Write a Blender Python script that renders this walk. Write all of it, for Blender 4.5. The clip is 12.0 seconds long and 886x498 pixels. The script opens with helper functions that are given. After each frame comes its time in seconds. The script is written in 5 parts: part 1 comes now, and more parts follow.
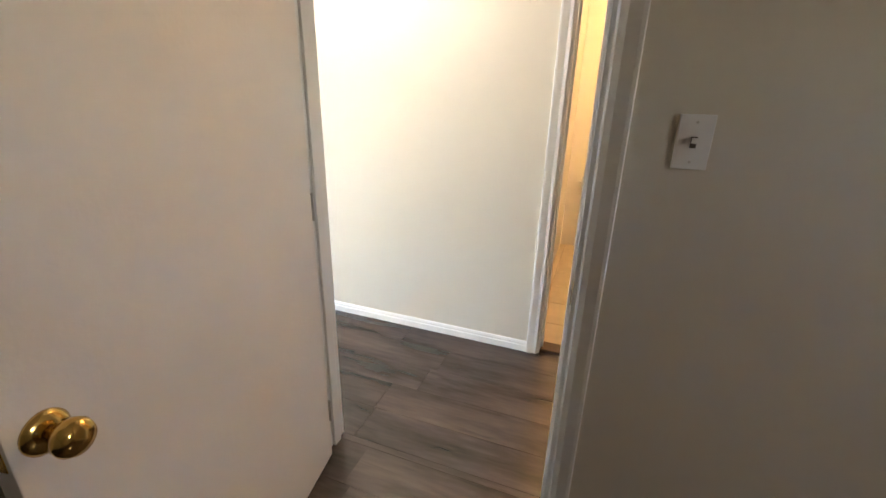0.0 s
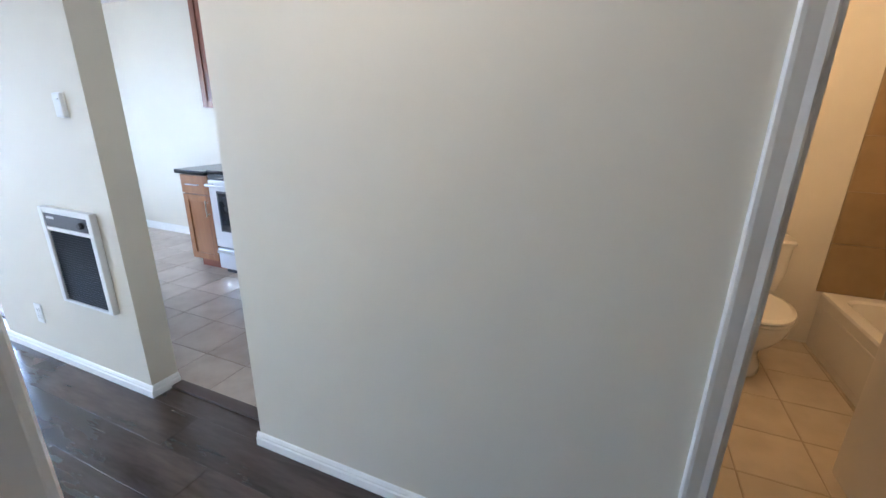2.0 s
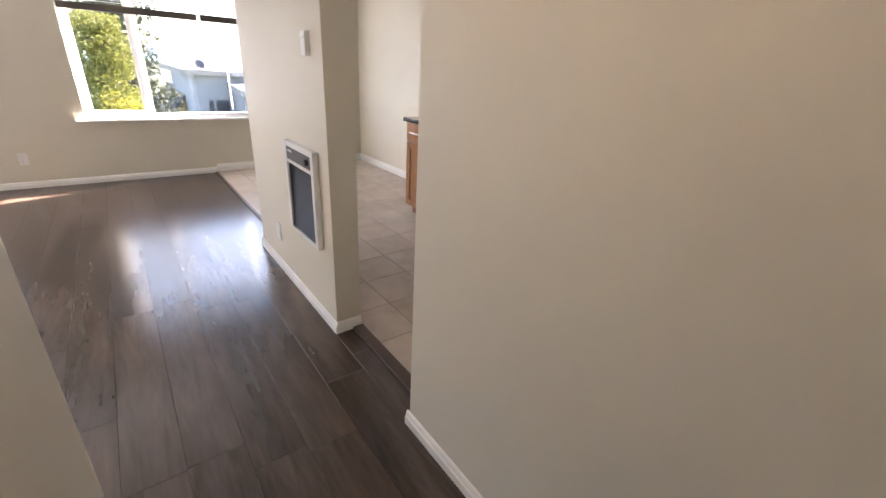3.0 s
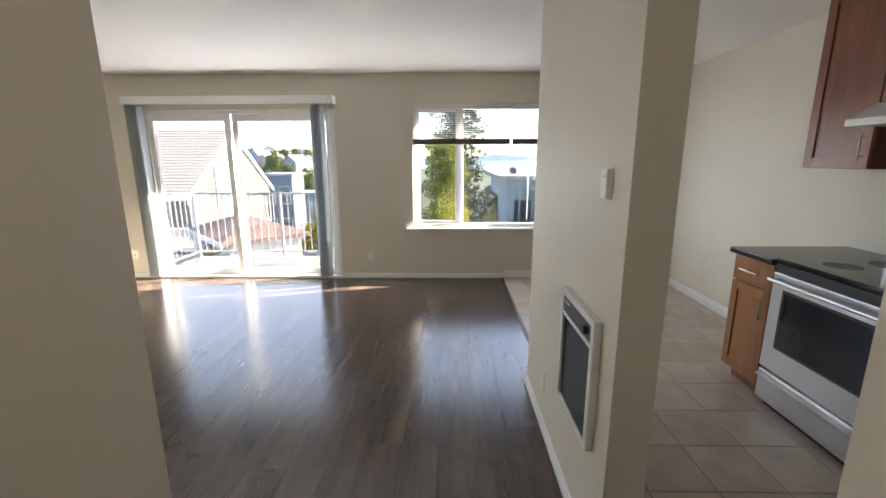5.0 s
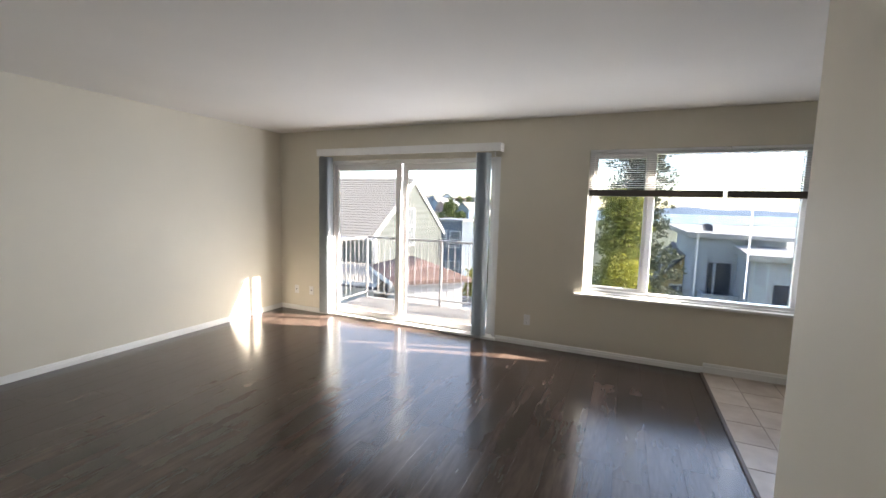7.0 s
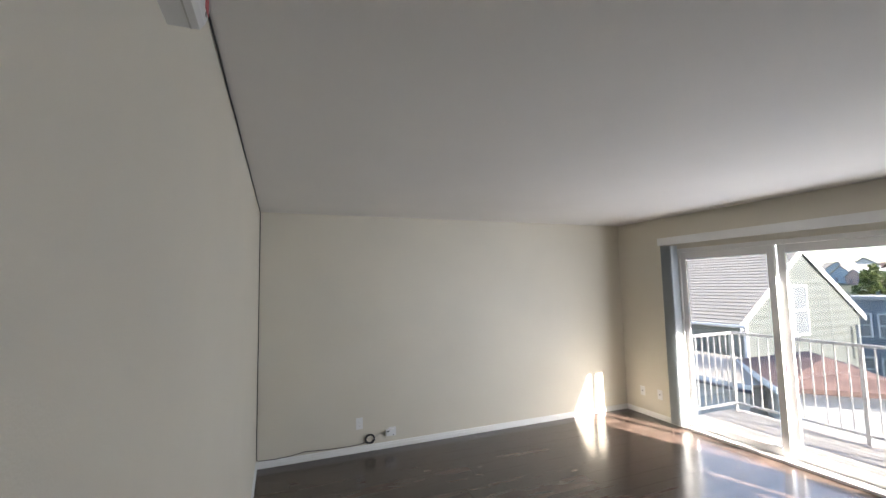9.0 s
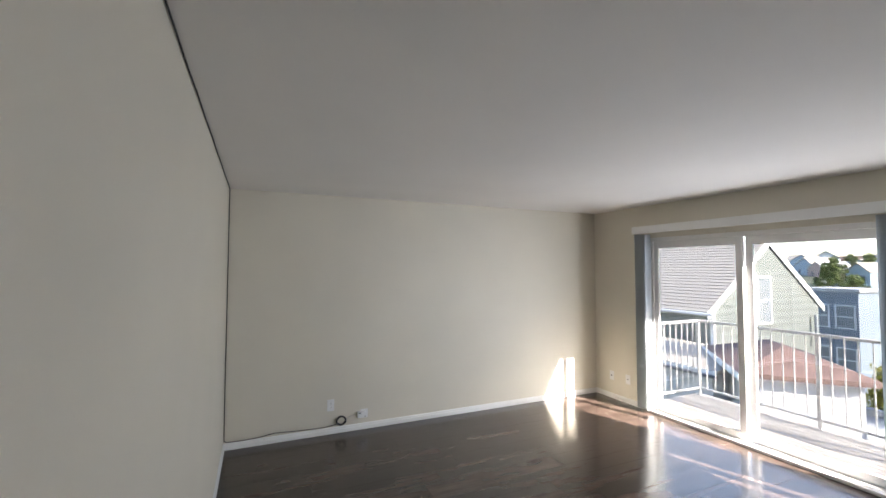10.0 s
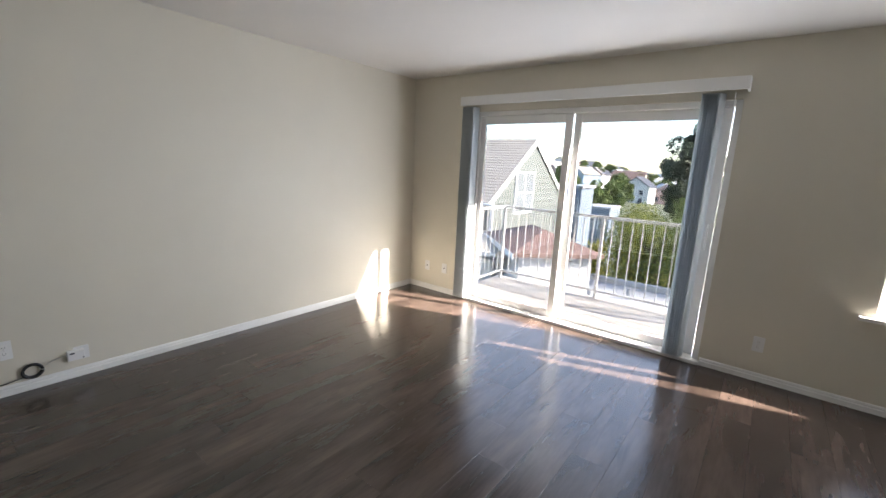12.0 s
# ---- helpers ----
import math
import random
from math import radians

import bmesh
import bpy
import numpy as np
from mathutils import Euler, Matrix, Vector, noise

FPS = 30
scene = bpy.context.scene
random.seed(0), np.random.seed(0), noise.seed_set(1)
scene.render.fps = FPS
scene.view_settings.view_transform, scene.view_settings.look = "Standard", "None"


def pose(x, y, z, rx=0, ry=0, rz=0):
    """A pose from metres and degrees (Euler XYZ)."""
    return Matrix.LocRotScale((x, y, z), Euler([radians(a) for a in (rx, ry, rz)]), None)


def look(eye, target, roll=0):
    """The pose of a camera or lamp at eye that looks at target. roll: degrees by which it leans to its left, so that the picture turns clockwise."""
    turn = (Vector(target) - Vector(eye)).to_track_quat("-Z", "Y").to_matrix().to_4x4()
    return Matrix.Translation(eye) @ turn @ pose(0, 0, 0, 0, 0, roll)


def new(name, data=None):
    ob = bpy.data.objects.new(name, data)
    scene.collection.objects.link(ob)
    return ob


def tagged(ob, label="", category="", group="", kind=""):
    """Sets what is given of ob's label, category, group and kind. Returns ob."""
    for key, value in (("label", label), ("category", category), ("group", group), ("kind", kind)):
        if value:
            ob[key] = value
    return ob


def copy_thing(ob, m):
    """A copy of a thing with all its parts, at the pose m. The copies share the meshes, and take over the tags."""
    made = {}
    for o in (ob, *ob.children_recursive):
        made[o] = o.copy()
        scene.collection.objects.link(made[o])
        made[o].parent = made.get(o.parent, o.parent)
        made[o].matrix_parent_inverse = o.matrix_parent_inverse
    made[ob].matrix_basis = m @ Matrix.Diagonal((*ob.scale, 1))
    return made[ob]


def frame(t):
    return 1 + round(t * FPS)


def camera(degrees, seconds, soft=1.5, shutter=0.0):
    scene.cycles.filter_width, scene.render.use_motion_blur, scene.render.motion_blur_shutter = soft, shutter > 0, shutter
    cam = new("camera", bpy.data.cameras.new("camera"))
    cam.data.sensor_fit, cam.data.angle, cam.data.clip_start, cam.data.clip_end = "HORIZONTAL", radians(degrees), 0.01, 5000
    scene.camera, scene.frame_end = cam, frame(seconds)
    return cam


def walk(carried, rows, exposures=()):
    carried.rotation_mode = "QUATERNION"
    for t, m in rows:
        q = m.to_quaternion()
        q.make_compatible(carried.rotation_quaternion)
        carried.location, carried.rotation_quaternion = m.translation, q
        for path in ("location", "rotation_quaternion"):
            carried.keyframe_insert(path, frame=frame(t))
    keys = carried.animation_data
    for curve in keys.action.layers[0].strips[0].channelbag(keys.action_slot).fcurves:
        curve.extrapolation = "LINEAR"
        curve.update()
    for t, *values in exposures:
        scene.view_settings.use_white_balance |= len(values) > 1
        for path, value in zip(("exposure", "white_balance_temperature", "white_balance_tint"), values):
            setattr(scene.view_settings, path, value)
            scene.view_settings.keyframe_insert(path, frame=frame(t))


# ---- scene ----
cam = camera(93.6, 12.0)
PATH = [
    (0, (-1.786, -1.413, 1.345), (-0.019, -0.753, 0.679), 1.4),
    (0.5, (-1.486, -1.179, 1.368), (0.342, -0.672, 0.736), 0.6),
    (1, (-1.241, -1.029, 1.373), (0.621, -0.612, 0.774), 1.2),
    (1.5, (-0.929, -0.991, 1.382), (0.906, -0.448, 0.802), -0.1),
    (2, (-0.704, -0.9, 1.37), (1.047, -0.151, 0.759), 0.9),
    (2.5, (-0.522, -0.779, 1.349), (1.036, 0.259, 0.645), 2.8),
    (3, (-0.368, -0.663, 1.325), (0.763, 0.78, 0.526), 3.4),
    (3.5, (-0.253, -0.612, 1.309), (0.348, 1.12, 0.509), 2.2),
    (3.7, (-0.296, -0.561, 1.375), (0.192, 1.195, 0.551), 1.8),
    (5.3, (-0.096, 0.038, 1.466), (-0.24, 2.007, 1.152), -0.2),
    (5.5, (-0.064, 0.109, 1.473), (-0.275, 2.08, 1.207), -0.2),
    (6, (-0.082, 0.227, 1.552), (-0.434, 2.185, 1.343), 0.0),
    (6.5, (-0.157, 0.405, 1.551), (-0.666, 2.333, 1.394), 0.8),
    (7, (-0.249, 0.538, 1.497), (-1.046, 2.361, 1.293), 1.5),
    (7.5, (-0.29, 0.656, 1.48), (-1.63, 2.108, 1.168), 1.3),
    (7.7, (-0.28, 0.679, 1.494), (-1.795, 1.941, 1.159), 1.1),
    (9.3, (-0.258, 0.664, 1.731), (-2.116, 1.37, 1.952), -0.7),
    (9.5, (-0.252, 0.684, 1.743), (-2.102, 1.405, 1.979), -0.7),
    (10, (-0.292, 0.724, 1.693), (-2.116, 1.539, 1.782), 0.1),
    (10.5, (-0.37, 0.799, 1.588), (-2.101, 1.789, 1.43), 1.4),
    (11, (-0.583, 0.982, 1.553), (-2.139, 2.2, 1.241), 2.8),
    (11.5, (-0.865, 1.093, 1.557), (-2.24, 2.496, 1.179), 3.2),
    (12, (-1.263, 1.223, 1.487), (-2.466, 2.771, 1.092), 2.7),
]
EXPOSURES = [(0.0, 6.85, 6350, 14), (0.5, 6.4, 6350, 14), (1.0, 6.15, 5850, 14), (1.5, 6.0, 5500, 13), (2.0, 5.65, 5300, 13), (2.5, 5.4, 6700, 20), (3.0, 5.15, 7100, 24), (3.5, 5.0, 7200, 22), (5.3, 4.2, 6850, 15), (7.0, 3.88, 6750, 15), (7.7, 3.83, 6700, 15), (9.5, 3.87, 6500, 15), (10.5, 3.85, 6500, 15), (12.0, 3.85, 6500, 15)]
walk(cam, [(t, look(eye, target, roll)) for t, eye, target, roll in PATH], EXPOSURES)

# ---- light ----
SUN_EL, SUN_AZ = 31.2, 18.3            # degrees up; degrees from +x towards +y
world = bpy.data.worlds.new("world")
scene.world = world
world.use_nodes = True
wn = world.node_tree
sky = wn.nodes.new("ShaderNodeTexSky")
sky.sky_type, sky.sun_disc = "NISHITA", False
sky.sun_elevation, sky.sun_rotation = radians(SUN_EL), radians(90 - SUN_AZ)
sky.dust_density, sky.air_density, sky.ozone_density = 0.7, 1.0, 1.5
wn.links.new(sky.outputs[0], wn.nodes["Background"].inputs[0])
wn.nodes["Background"].inputs[1].default_value = 0.12

sun_data = bpy.data.lights.new("sun", "SUN")
sun_data.energy, sun_data.angle, sun_data.color = 3.2, radians(0.6), (1.0, 0.93, 0.82)
sun = new("sun", sun_data)
toward = Vector((math.cos(radians(SUN_EL)) * math.cos(radians(SUN_AZ)), math.cos(radians(SUN_EL)) * math.sin(radians(SUN_AZ)), math.sin(radians(SUN_EL))))
sun.matrix_world = look(toward * 40, (0, 0, 0))


def lamp(name, kind, energy, color, m, size=0.1, size_y=None):
    d = bpy.data.lights.new(name, kind)
    d.energy, d.color = energy, color
    if kind == "AREA":
        d.shape = "RECTANGLE"
        d.size, d.size_y = size, size_y or size
    else:
        d.shadow_soft_size = size
    ob = new(name, d)
    ob.matrix_world = m
    return ob


# skylight from the bright eastern sky entering by the two openings, warm lamp of the bathroom
SKYLIGHT = (0.67, 0.80, 1.0)
lamp("slider_skylight", "AREA", 1.22, SKYLIGHT, look((-2.69, 5.012, 1.03), (-2.69, 0.0, 1.03)), 2.1, 1.85)
lamp("window_skylight", "AREA", 0.65, SKYLIGHT, look((0.55, 5.022, 1.17), (0.55, 0.0, 1.17)), 2.2, 0.92)
# the sky is brightest towards the sun, so more of it falls on the west side of the room
for x in (-0.40, 0.0, 0.40, 0.80, 1.20):
    lamp("window_skylight", "AREA", 0.36, (0.84, 0.92, 1.0), look((x, 5.038, 1.17), (x - 1.0, 4.508, 1.17)), 0.10, 0.88).data.spread = radians(112)
# warm fill lamp added behind the view to brighten bedroom door and wall
lamp("bedroom_fill", "AREA", 0.10, (1.0, 0.80, 0.62), look((-1.55, -4.045, 1.6), (-1.55, 0.0, 1.6)), 0.26, 0.26)
lamp("bath_lamp_glow", "POINT", 0.36, (1.0, 0.60, 0.25), pose(1.35, -1.75, 2.25), 0.09)
# unseen lamp added to brighten the hall walls
lamp("hall_fill_glow", "POINT", 0.20, (1.0, 0.92, 0.83), pose(-0.30, -0.25, 2.26), 0.09)

# ---- materials ----


def nodes_of(name):
    m = bpy.data.materials.new(name)
    m.use_nodes = True
    t = m.node_tree
    return m, t, t.nodes, t.links, t.nodes["Principled BSDF"]


def plain(name, col, rough=0.5, metal=0.0, var=0.08, scale=4.0, bump=0.03, bscale=120.0, spec=0.5):
    """Paint, metal, plastic: colour drifting at two scales, fine bump."""
    m, t, n, l, b = nodes_of(name)
    tc = n.new("ShaderNodeTexCoord")
    big = n.new("ShaderNodeTexNoise")
    big.inputs["Scale"].default_value, big.inputs["Detail"].default_value = scale, 5
    fine = n.new("ShaderNodeTexNoise")
    fine.inputs["Scale"].default_value, fine.inputs["Detail"].default_value = bscale, 3
    l.new(tc.outputs["Object"], big.inputs["Vector"])
    l.new(tc.outputs["Object"], fine.inputs["Vector"])
    ramp = n.new("ShaderNodeValToRGB")
    ramp.color_ramp.elements[0].position, ramp.color_ramp.elements[1].position = 0.3, 0.7
    ramp.color_ramp.elements[0].color = (*[c * (1 - var) for c in col], 1)
    ramp.color_ramp.elements[1].color = (*[min(1, c * (1 + var)) for c in col], 1)
    l.new(big.outputs["Fac"], ramp.inputs["Fac"])
    l.new(ramp.outputs["Color"], b.inputs["Base Color"])
    b.inputs["Metallic"].default_value = metal
    b.inputs["Specular IOR Level"].default_value = spec
    mr = n.new("ShaderNodeMapRange")
    mr.inputs["To Min"].default_value, mr.inputs["To Max"].default_value = max(0.02, rough * 0.85), min(1, rough * 1.15)
    l.new(fine.outputs["Fac"], mr.inputs["Value"])
    l.new(mr.outputs["Result"], b.inputs["Roughness"])
    bp = n.new("ShaderNodeBump")
    bp.inputs["Strength"].default_value, bp.inputs["Distance"].default_value = bump, 0.01
    l.new(fine.outputs["Fac"], bp.inputs["Height"])
    l.new(bp.outputs["Normal"], b.inputs["Normal"])
    return m


def wood(name, dark, light, rough, along="Y", stretch=14.0, scale=9.0, piece=0.35, bump=0.05, streak=0.0, spec=0.5):
    """Wood with grain along one axis; each piece takes its own tone and part of the figure."""
    m, t, n, l, b = nodes_of(name)
    tc, info = n.new("ShaderNodeTexCoord"), n.new("ShaderNodeObjectInfo")
    off = n.new("ShaderNodeVectorMath")
    off.operation = "MULTIPLY_ADD"
    off.inputs[1].default_value = (37.0, 53.0, 29.0)
    cmb = n.new("ShaderNodeCombineXYZ")
    for k in range(3):
        l.new(info.outputs["Random"], cmb.inputs[k])
    l.new(cmb.outputs[0], off.inputs[0])
    l.new(tc.outputs["Object"], off.inputs[2])
    mp = n.new("ShaderNodeMapping")
    sc = {"X": (1 / stretch, 1, 1), "Y": (1, 1 / stretch, 1), "Z": (1, 1, 1 / stretch)}[along]
    mp.inputs["Scale"].default_value = sc
    l.new(off.outputs[0], mp.inputs["Vector"])
    g1, g2, g3 = (n.new("ShaderNodeTexNoise") for _ in range(3))
    for g, s, d, w in ((g1, scale, 6, 0.25), (g2, scale * 7, 3, 0.0), (g3, scale * 0.45, 4, 0.3)):
        g.inputs["Scale"].default_value, g.inputs["Detail"].default_value, g.inputs["Distortion"].default_value = s, d, w
        l.new(mp.outputs[0], g.inputs["Vector"])
    add = n.new("ShaderNodeMath")
    add.operation = "MULTIPLY_ADD"
    add.inputs[1].default_value = 0.35
    l.new(g2.outputs["Fac"], add.inputs[0])
    l.new(g1.outputs["Fac"], add.inputs[2])
    add2 = n.new("ShaderNodeMath")
    add2.operation = "MULTIPLY_ADD"
    add2.inputs[1].default_value = 0.8
    l.new(g3.outputs["Fac"], add2.inputs[0])
    l.new(add.outputs[0], add2.inputs[2])
    rnd = n.new("ShaderNodeMath")
    rnd.operation = "MULTIPLY_ADD"
    rnd.inputs[1].default_value = piece
    l.new(info.outputs["Random"], rnd.inputs[0])
    l.new(add2.outputs[0], rnd.inputs[2])
    ramp = n.new("ShaderNodeValToRGB")
    e = ramp.color_ramp.elements
    e[0].position, e[1].position = 0.0, 1.0
    e[0].color, e[1].color = (*dark, 1), (*light, 1)
    fit01 = n.new("ShaderNodeMapRange")
    fit01.inputs["From Min"].default_value, fit01.inputs["From Max"].default_value = 0.80, 1.34 + piece
    l.new(rnd.outputs[0], fit01.inputs["Value"])
    l.new(fit01.outputs["Result"], ramp.inputs["Fac"])
    col = ramp.outputs["Color"]
    b.inputs["Specular IOR Level"].default_value = spec
    if streak:
        kn, km, mx = n.new("ShaderNodeTexNoise"), n.new("ShaderNodeMapRange"), n.new("ShaderNodeMix")
        kn.inputs["Scale"].default_value, kn.inputs["Detail"].default_value, kn.inputs["Distortion"].default_value = scale * 1.5, 3, 0.6
        l.new(mp.outputs[0], kn.inputs["Vector"])
        km.inputs["From Min"].default_value, km.inputs["From Max"].default_value = 0.58, 0.72
        km.inputs["To Max"].default_value = streak
        l.new(kn.outputs["Fac"], km.inputs["Value"])
        mx.data_type = "RGBA"
        l.new(km.outputs["Result"], mx.inputs[0])
        l.new(col, mx.inputs[6])
        mx.inputs[7].default_value = (*dark, 1)
        col = mx.outputs[2]
    l.new(col, b.inputs["Base Color"])
    mr = n.new("ShaderNodeMapRange")
    mr.inputs["To Min"].default_value, mr.inputs["To Max"].default_value = rough * 0.96, rough * 1.06
    l.new(g1.outputs["Fac"], mr.inputs["Value"])
    l.new(mr.outputs["Result"], b.inputs["Roughness"])
    bp = n.new("ShaderNodeBump")
    bp.inputs["Strength"].default_value, bp.inputs["Distance"].default_value = bump, 0.004
    l.new(add.outputs[0], bp.inputs["Height"])
    l.new(bp.outputs["Normal"], b.inputs["Normal"])
    return m


def tile_stone(name, a, b2, rough):
    """Glazed tile: clouded, each piece of its own tone."""
    m, t, n, l, b = nodes_of(name)
    tc, info = n.new("ShaderNodeTexCoord"), n.new("ShaderNodeObjectInfo")
    cmb, off = n.new("ShaderNodeCombineXYZ"), n.new("ShaderNodeVectorMath")
    off.operation = "MULTIPLY_ADD"
    off.inputs[1].default_value = (31.0, 17.0, 23.0)
    for k in range(3):
        l.new(info.outputs["Random"], cmb.inputs[k])
    l.new(cmb.outputs[0], off.inputs[0])
    l.new(tc.outputs["Object"], off.inputs[2])
    g = n.new("ShaderNodeTexNoise")
    g.inputs["Scale"].default_value, g.inputs["Detail"].default_value = 7, 6
    l.new(off.outputs[0], g.inputs["Vector"])
    rnd = n.new("ShaderNodeMath")
    rnd.operation = "MULTIPLY_ADD"
    rnd.inputs[1].default_value = 0.22
    l.new(info.outputs["Random"], rnd.inputs[0])
    l.new(g.outputs["Fac"], rnd.inputs[2])
    ramp = n.new("ShaderNodeValToRGB")
    ramp.color_ramp.elements[0].position, ramp.color_ramp.elements[1].position = 0.35, 0.85
    ramp.color_ramp.elements[0].color, ramp.color_ramp.elements[1].color = (*a, 1), (*b2, 1)
    l.new(rnd.outputs[0], ramp.inputs["Fac"])
    l.new(ramp.outputs["Color"], b.inputs["Base Color"])
    b.inputs["Roughness"].default_value = rough
    bp = n.new("ShaderNodeBump")
    bp.inputs["Strength"].default_value, bp.inputs["Distance"].default_value = 0.06, 0.01
    l.new(g.outputs["Fac"], bp.inputs["Height"])
    l.new(bp.outputs["Normal"], b.inputs["Normal"])
    return m


def leaf_mat(name, a, b2):
    """Leaves: each one its own green."""
    m, t, n, l, b = nodes_of(name)
    geo = n.new("ShaderNodeNewGeometry")
    ramp = n.new("ShaderNodeValToRGB")
    ramp.color_ramp.elements[0].color, ramp.color_ramp.elements[1].color = (*a, 1), (*b2, 1)
    l.new(geo.outputs["Random Per Island"], ramp.inputs["Fac"])
    l.new(ramp.outputs["Color"], b.inputs["Base Color"])
    b.inputs["Roughness"].default_value = 0.6
    b.inputs["Transmission Weight"].default_value = 0.0
    tr, mix = n.new("ShaderNodeBsdfTranslucent"), n.new("ShaderNodeMixShader")
    l.new(ramp.outputs["Color"], tr.inputs["Color"])
    mix.inputs[0].default_value = 0.45
    out = n["Material Output"]
    l.new(b.outputs[0], mix.inputs[1])
    l.new(tr.outputs[0], mix.inputs[2])
    l.new(mix.outputs[0], out.inputs["Surface"])
    return m


def glass_mat(name, tint, rough=0.0):
    m, t, n, l, b = nodes_of(name)
    b.inputs["Base Color"].default_value = (*tint, 1)
    b.inputs["Transmission Weight"].default_value = 1.0
    b.inputs["Roughness"].default_value = rough
    b.inputs["IOR"].default_value = 1.45
    return m


def glow(name, col, strength):
    m, t, n, l, b = nodes_of(name)
    b.inputs["Base Color"].default_value = (*col, 1)
    b.inputs["Emission Color"].default_value = (*col, 1)
    b.inputs["Emission Strength"].default_value = strength
    return m


M_WALL = plain("wall_paint_pale_sage", (0.690, 0.648, 0.548), 0.55, var=0.025, scale=1.3, bump=0.05, bscale=260)
M_CEIL = plain("ceiling_paint_white", (0.80, 0.775, 0.735), 0.8, var=0.03, scale=1.0, bump=0.12, bscale=180)
M_TRIM = plain("trim_paint_white", (0.82, 0.82, 0.80), 0.35, var=0.03, bump=0.03)
M_DOOR = plain("door_paint_white", (0.78, 0.74, 0.69), 0.42, var=0.03, scale=2, bump=0.06, bscale=90)
M_BATHWALL = plain("bath_paint_cream", (0.80, 0.76, 0.68), 0.5, var=0.03, bump=0.05, bscale=240)
M_PLANK = wood("laminate_dark_brown", (0.020, 0.0140, 0.011), (0.112, 0.078, 0.063), 0.20, scale=8.0, stretch=7.0, piece=0.09, bump=0.0, streak=0.6, spec=0.75)
M_SUB = plain("floor_joint_dark", (0.02, 0.016, 0.014), 0.7)
M_TILE = tile_stone("kitchen_tile_beige", (0.42, 0.34, 0.27), (0.58, 0.50, 0.42), 0.28)
M_BTILE = tile_stone("bath_tile_tan", (0.50, 0.42, 0.30), (0.62, 0.53, 0.40), 0.3)
M_WTILE = tile_stone("shower_tile_tan", (0.30, 0.205, 0.10), (0.38, 0.27, 0.14), 0.3)
M_GROUT = plain("grout_grey_brown", (0.30, 0.25, 0.21), 0.9, var=0.2)
M_GROUTB = plain("grout_tan", (0.40, 0.32, 0.22), 0.9, var=0.15)
M_THRESH = wood("threshold_wood_dark", (0.05, 0.035, 0.028), (0.13, 0.09, 0.07), 0.4)
M_VINYL = plain("vinyl_white", (0.80, 0.80, 0.79), 0.3, var=0.02, bump=0.01)
M_ALU = plain("aluminium_track", (0.55, 0.54, 0.52), 0.4, metal=0.8)
# grey tint is put into the clear panes to darken the view outdoors
M_GLASS = glass_mat("window_glass_dimmed", (0.235, 0.240, 0.242))
M_SLAT = leaf_mat("blind_slat_grey_vinyl", (0.56, 0.60, 0.62), (0.68, 0.71, 0.72))
M_MINI = plain("mini_blind_white", (0.80, 0.80, 0.80), 0.4)
M_DARKRAIL = plain("blind_rail_dark", (0.10, 0.085, 0.07), 0.5)
M_BLACK = plain("black_plastic", (0.015, 0.015, 0.016), 0.4)
M_GRILLE = plain("heater_grille_black", (0.012, 0.013, 0.017), 0.35, metal=0.3)
M_PANEL = plain("heater_panel_charcoal", (0.05, 0.05, 0.055), 0.4)
M_BRASS = plain("polished_brass", (0.70, 0.46, 0.13), 0.16, metal=1.0, var=0.12, scale=20, bump=0.01)
M_BRONZE = plain("dark_bronze", (0.16, 0.11, 0.07), 0.35, metal=0.9)
M_NICKEL = plain("brushed_nickel", (0.62, 0.60, 0.57), 0.3, metal=1.0)
M_CHROME = plain("chrome", (0.75, 0.75, 0.76), 0.1, metal=1.0, bump=0.0)
M_PORC = plain("porcelain_white", (0.82, 0.79, 0.74), 0.12, var=0.015, bump=0.0)
M_CAB = wood("cabinet_honey_brown", (0.20, 0.075, 0.022), (0.40, 0.17, 0.055), 0.32, along="Z", stretch=9, scale=11, piece=0.2)
M_CABUP = wood("cabinet_red_brown", (0.16, 0.055, 0.030), (0.30, 0.12, 0.065), 0.3, along="Z", stretch=9, scale=11, piece=0.2)
M_TOE = plain("toe_kick_red_brown", (0.20, 0.06, 0.03), 0.5)
M_GRANITE = plain("granite_black", (0.018, 0.020, 0.020), 0.1, var=0.6, scale=160, bump=0.0)
M_STEEL = plain("stainless_steel", (0.60, 0.60, 0.61), 0.3, metal=1.0, var=0.05, scale=2, bump=0.01)
M_OVEN = plain("oven_glass_black", (0.02, 0.022, 0.025), 0.06, bump=0.0)
M_COOK = plain("cooktop_black_glass", (0.012, 0.012, 0.013), 0.08, bump=0.0)
M_LAMP = glow("lamp_glass_warm", (1.0, 0.72, 0.42), 0.2)
M_RED = plain("sticker_red", (0.55, 0.12, 0.13), 0.6, var=0.3, scale=90)
M_LEDGE = plain("window_sill_white", (0.80, 0.79, 0.76), 0.4, var=0.04)
# outdoors
M_DECK = wood("deck_board_weathered", (0.40, 0.365, 0.325), (0.66, 0.61, 0.55), 0.7, along="X", stretch=12, scale=10)
M_RAIL = plain("railing_white_paint", (0.62, 0.61, 0.60), 0.45, var=0.05, scale=12)
M_SHINGLE = plain("roof_shingle_grey", (0.46, 0.40, 0.33), 0.85, var=0.18, scale=5, bump=0.4, bscale=40)
M_SIDING = plain("house_siding_grey_green", (0.18, 0.195, 0.178), 0.7, var=0.05, scale=2)
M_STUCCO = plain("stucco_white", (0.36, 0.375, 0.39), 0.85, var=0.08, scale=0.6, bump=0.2)
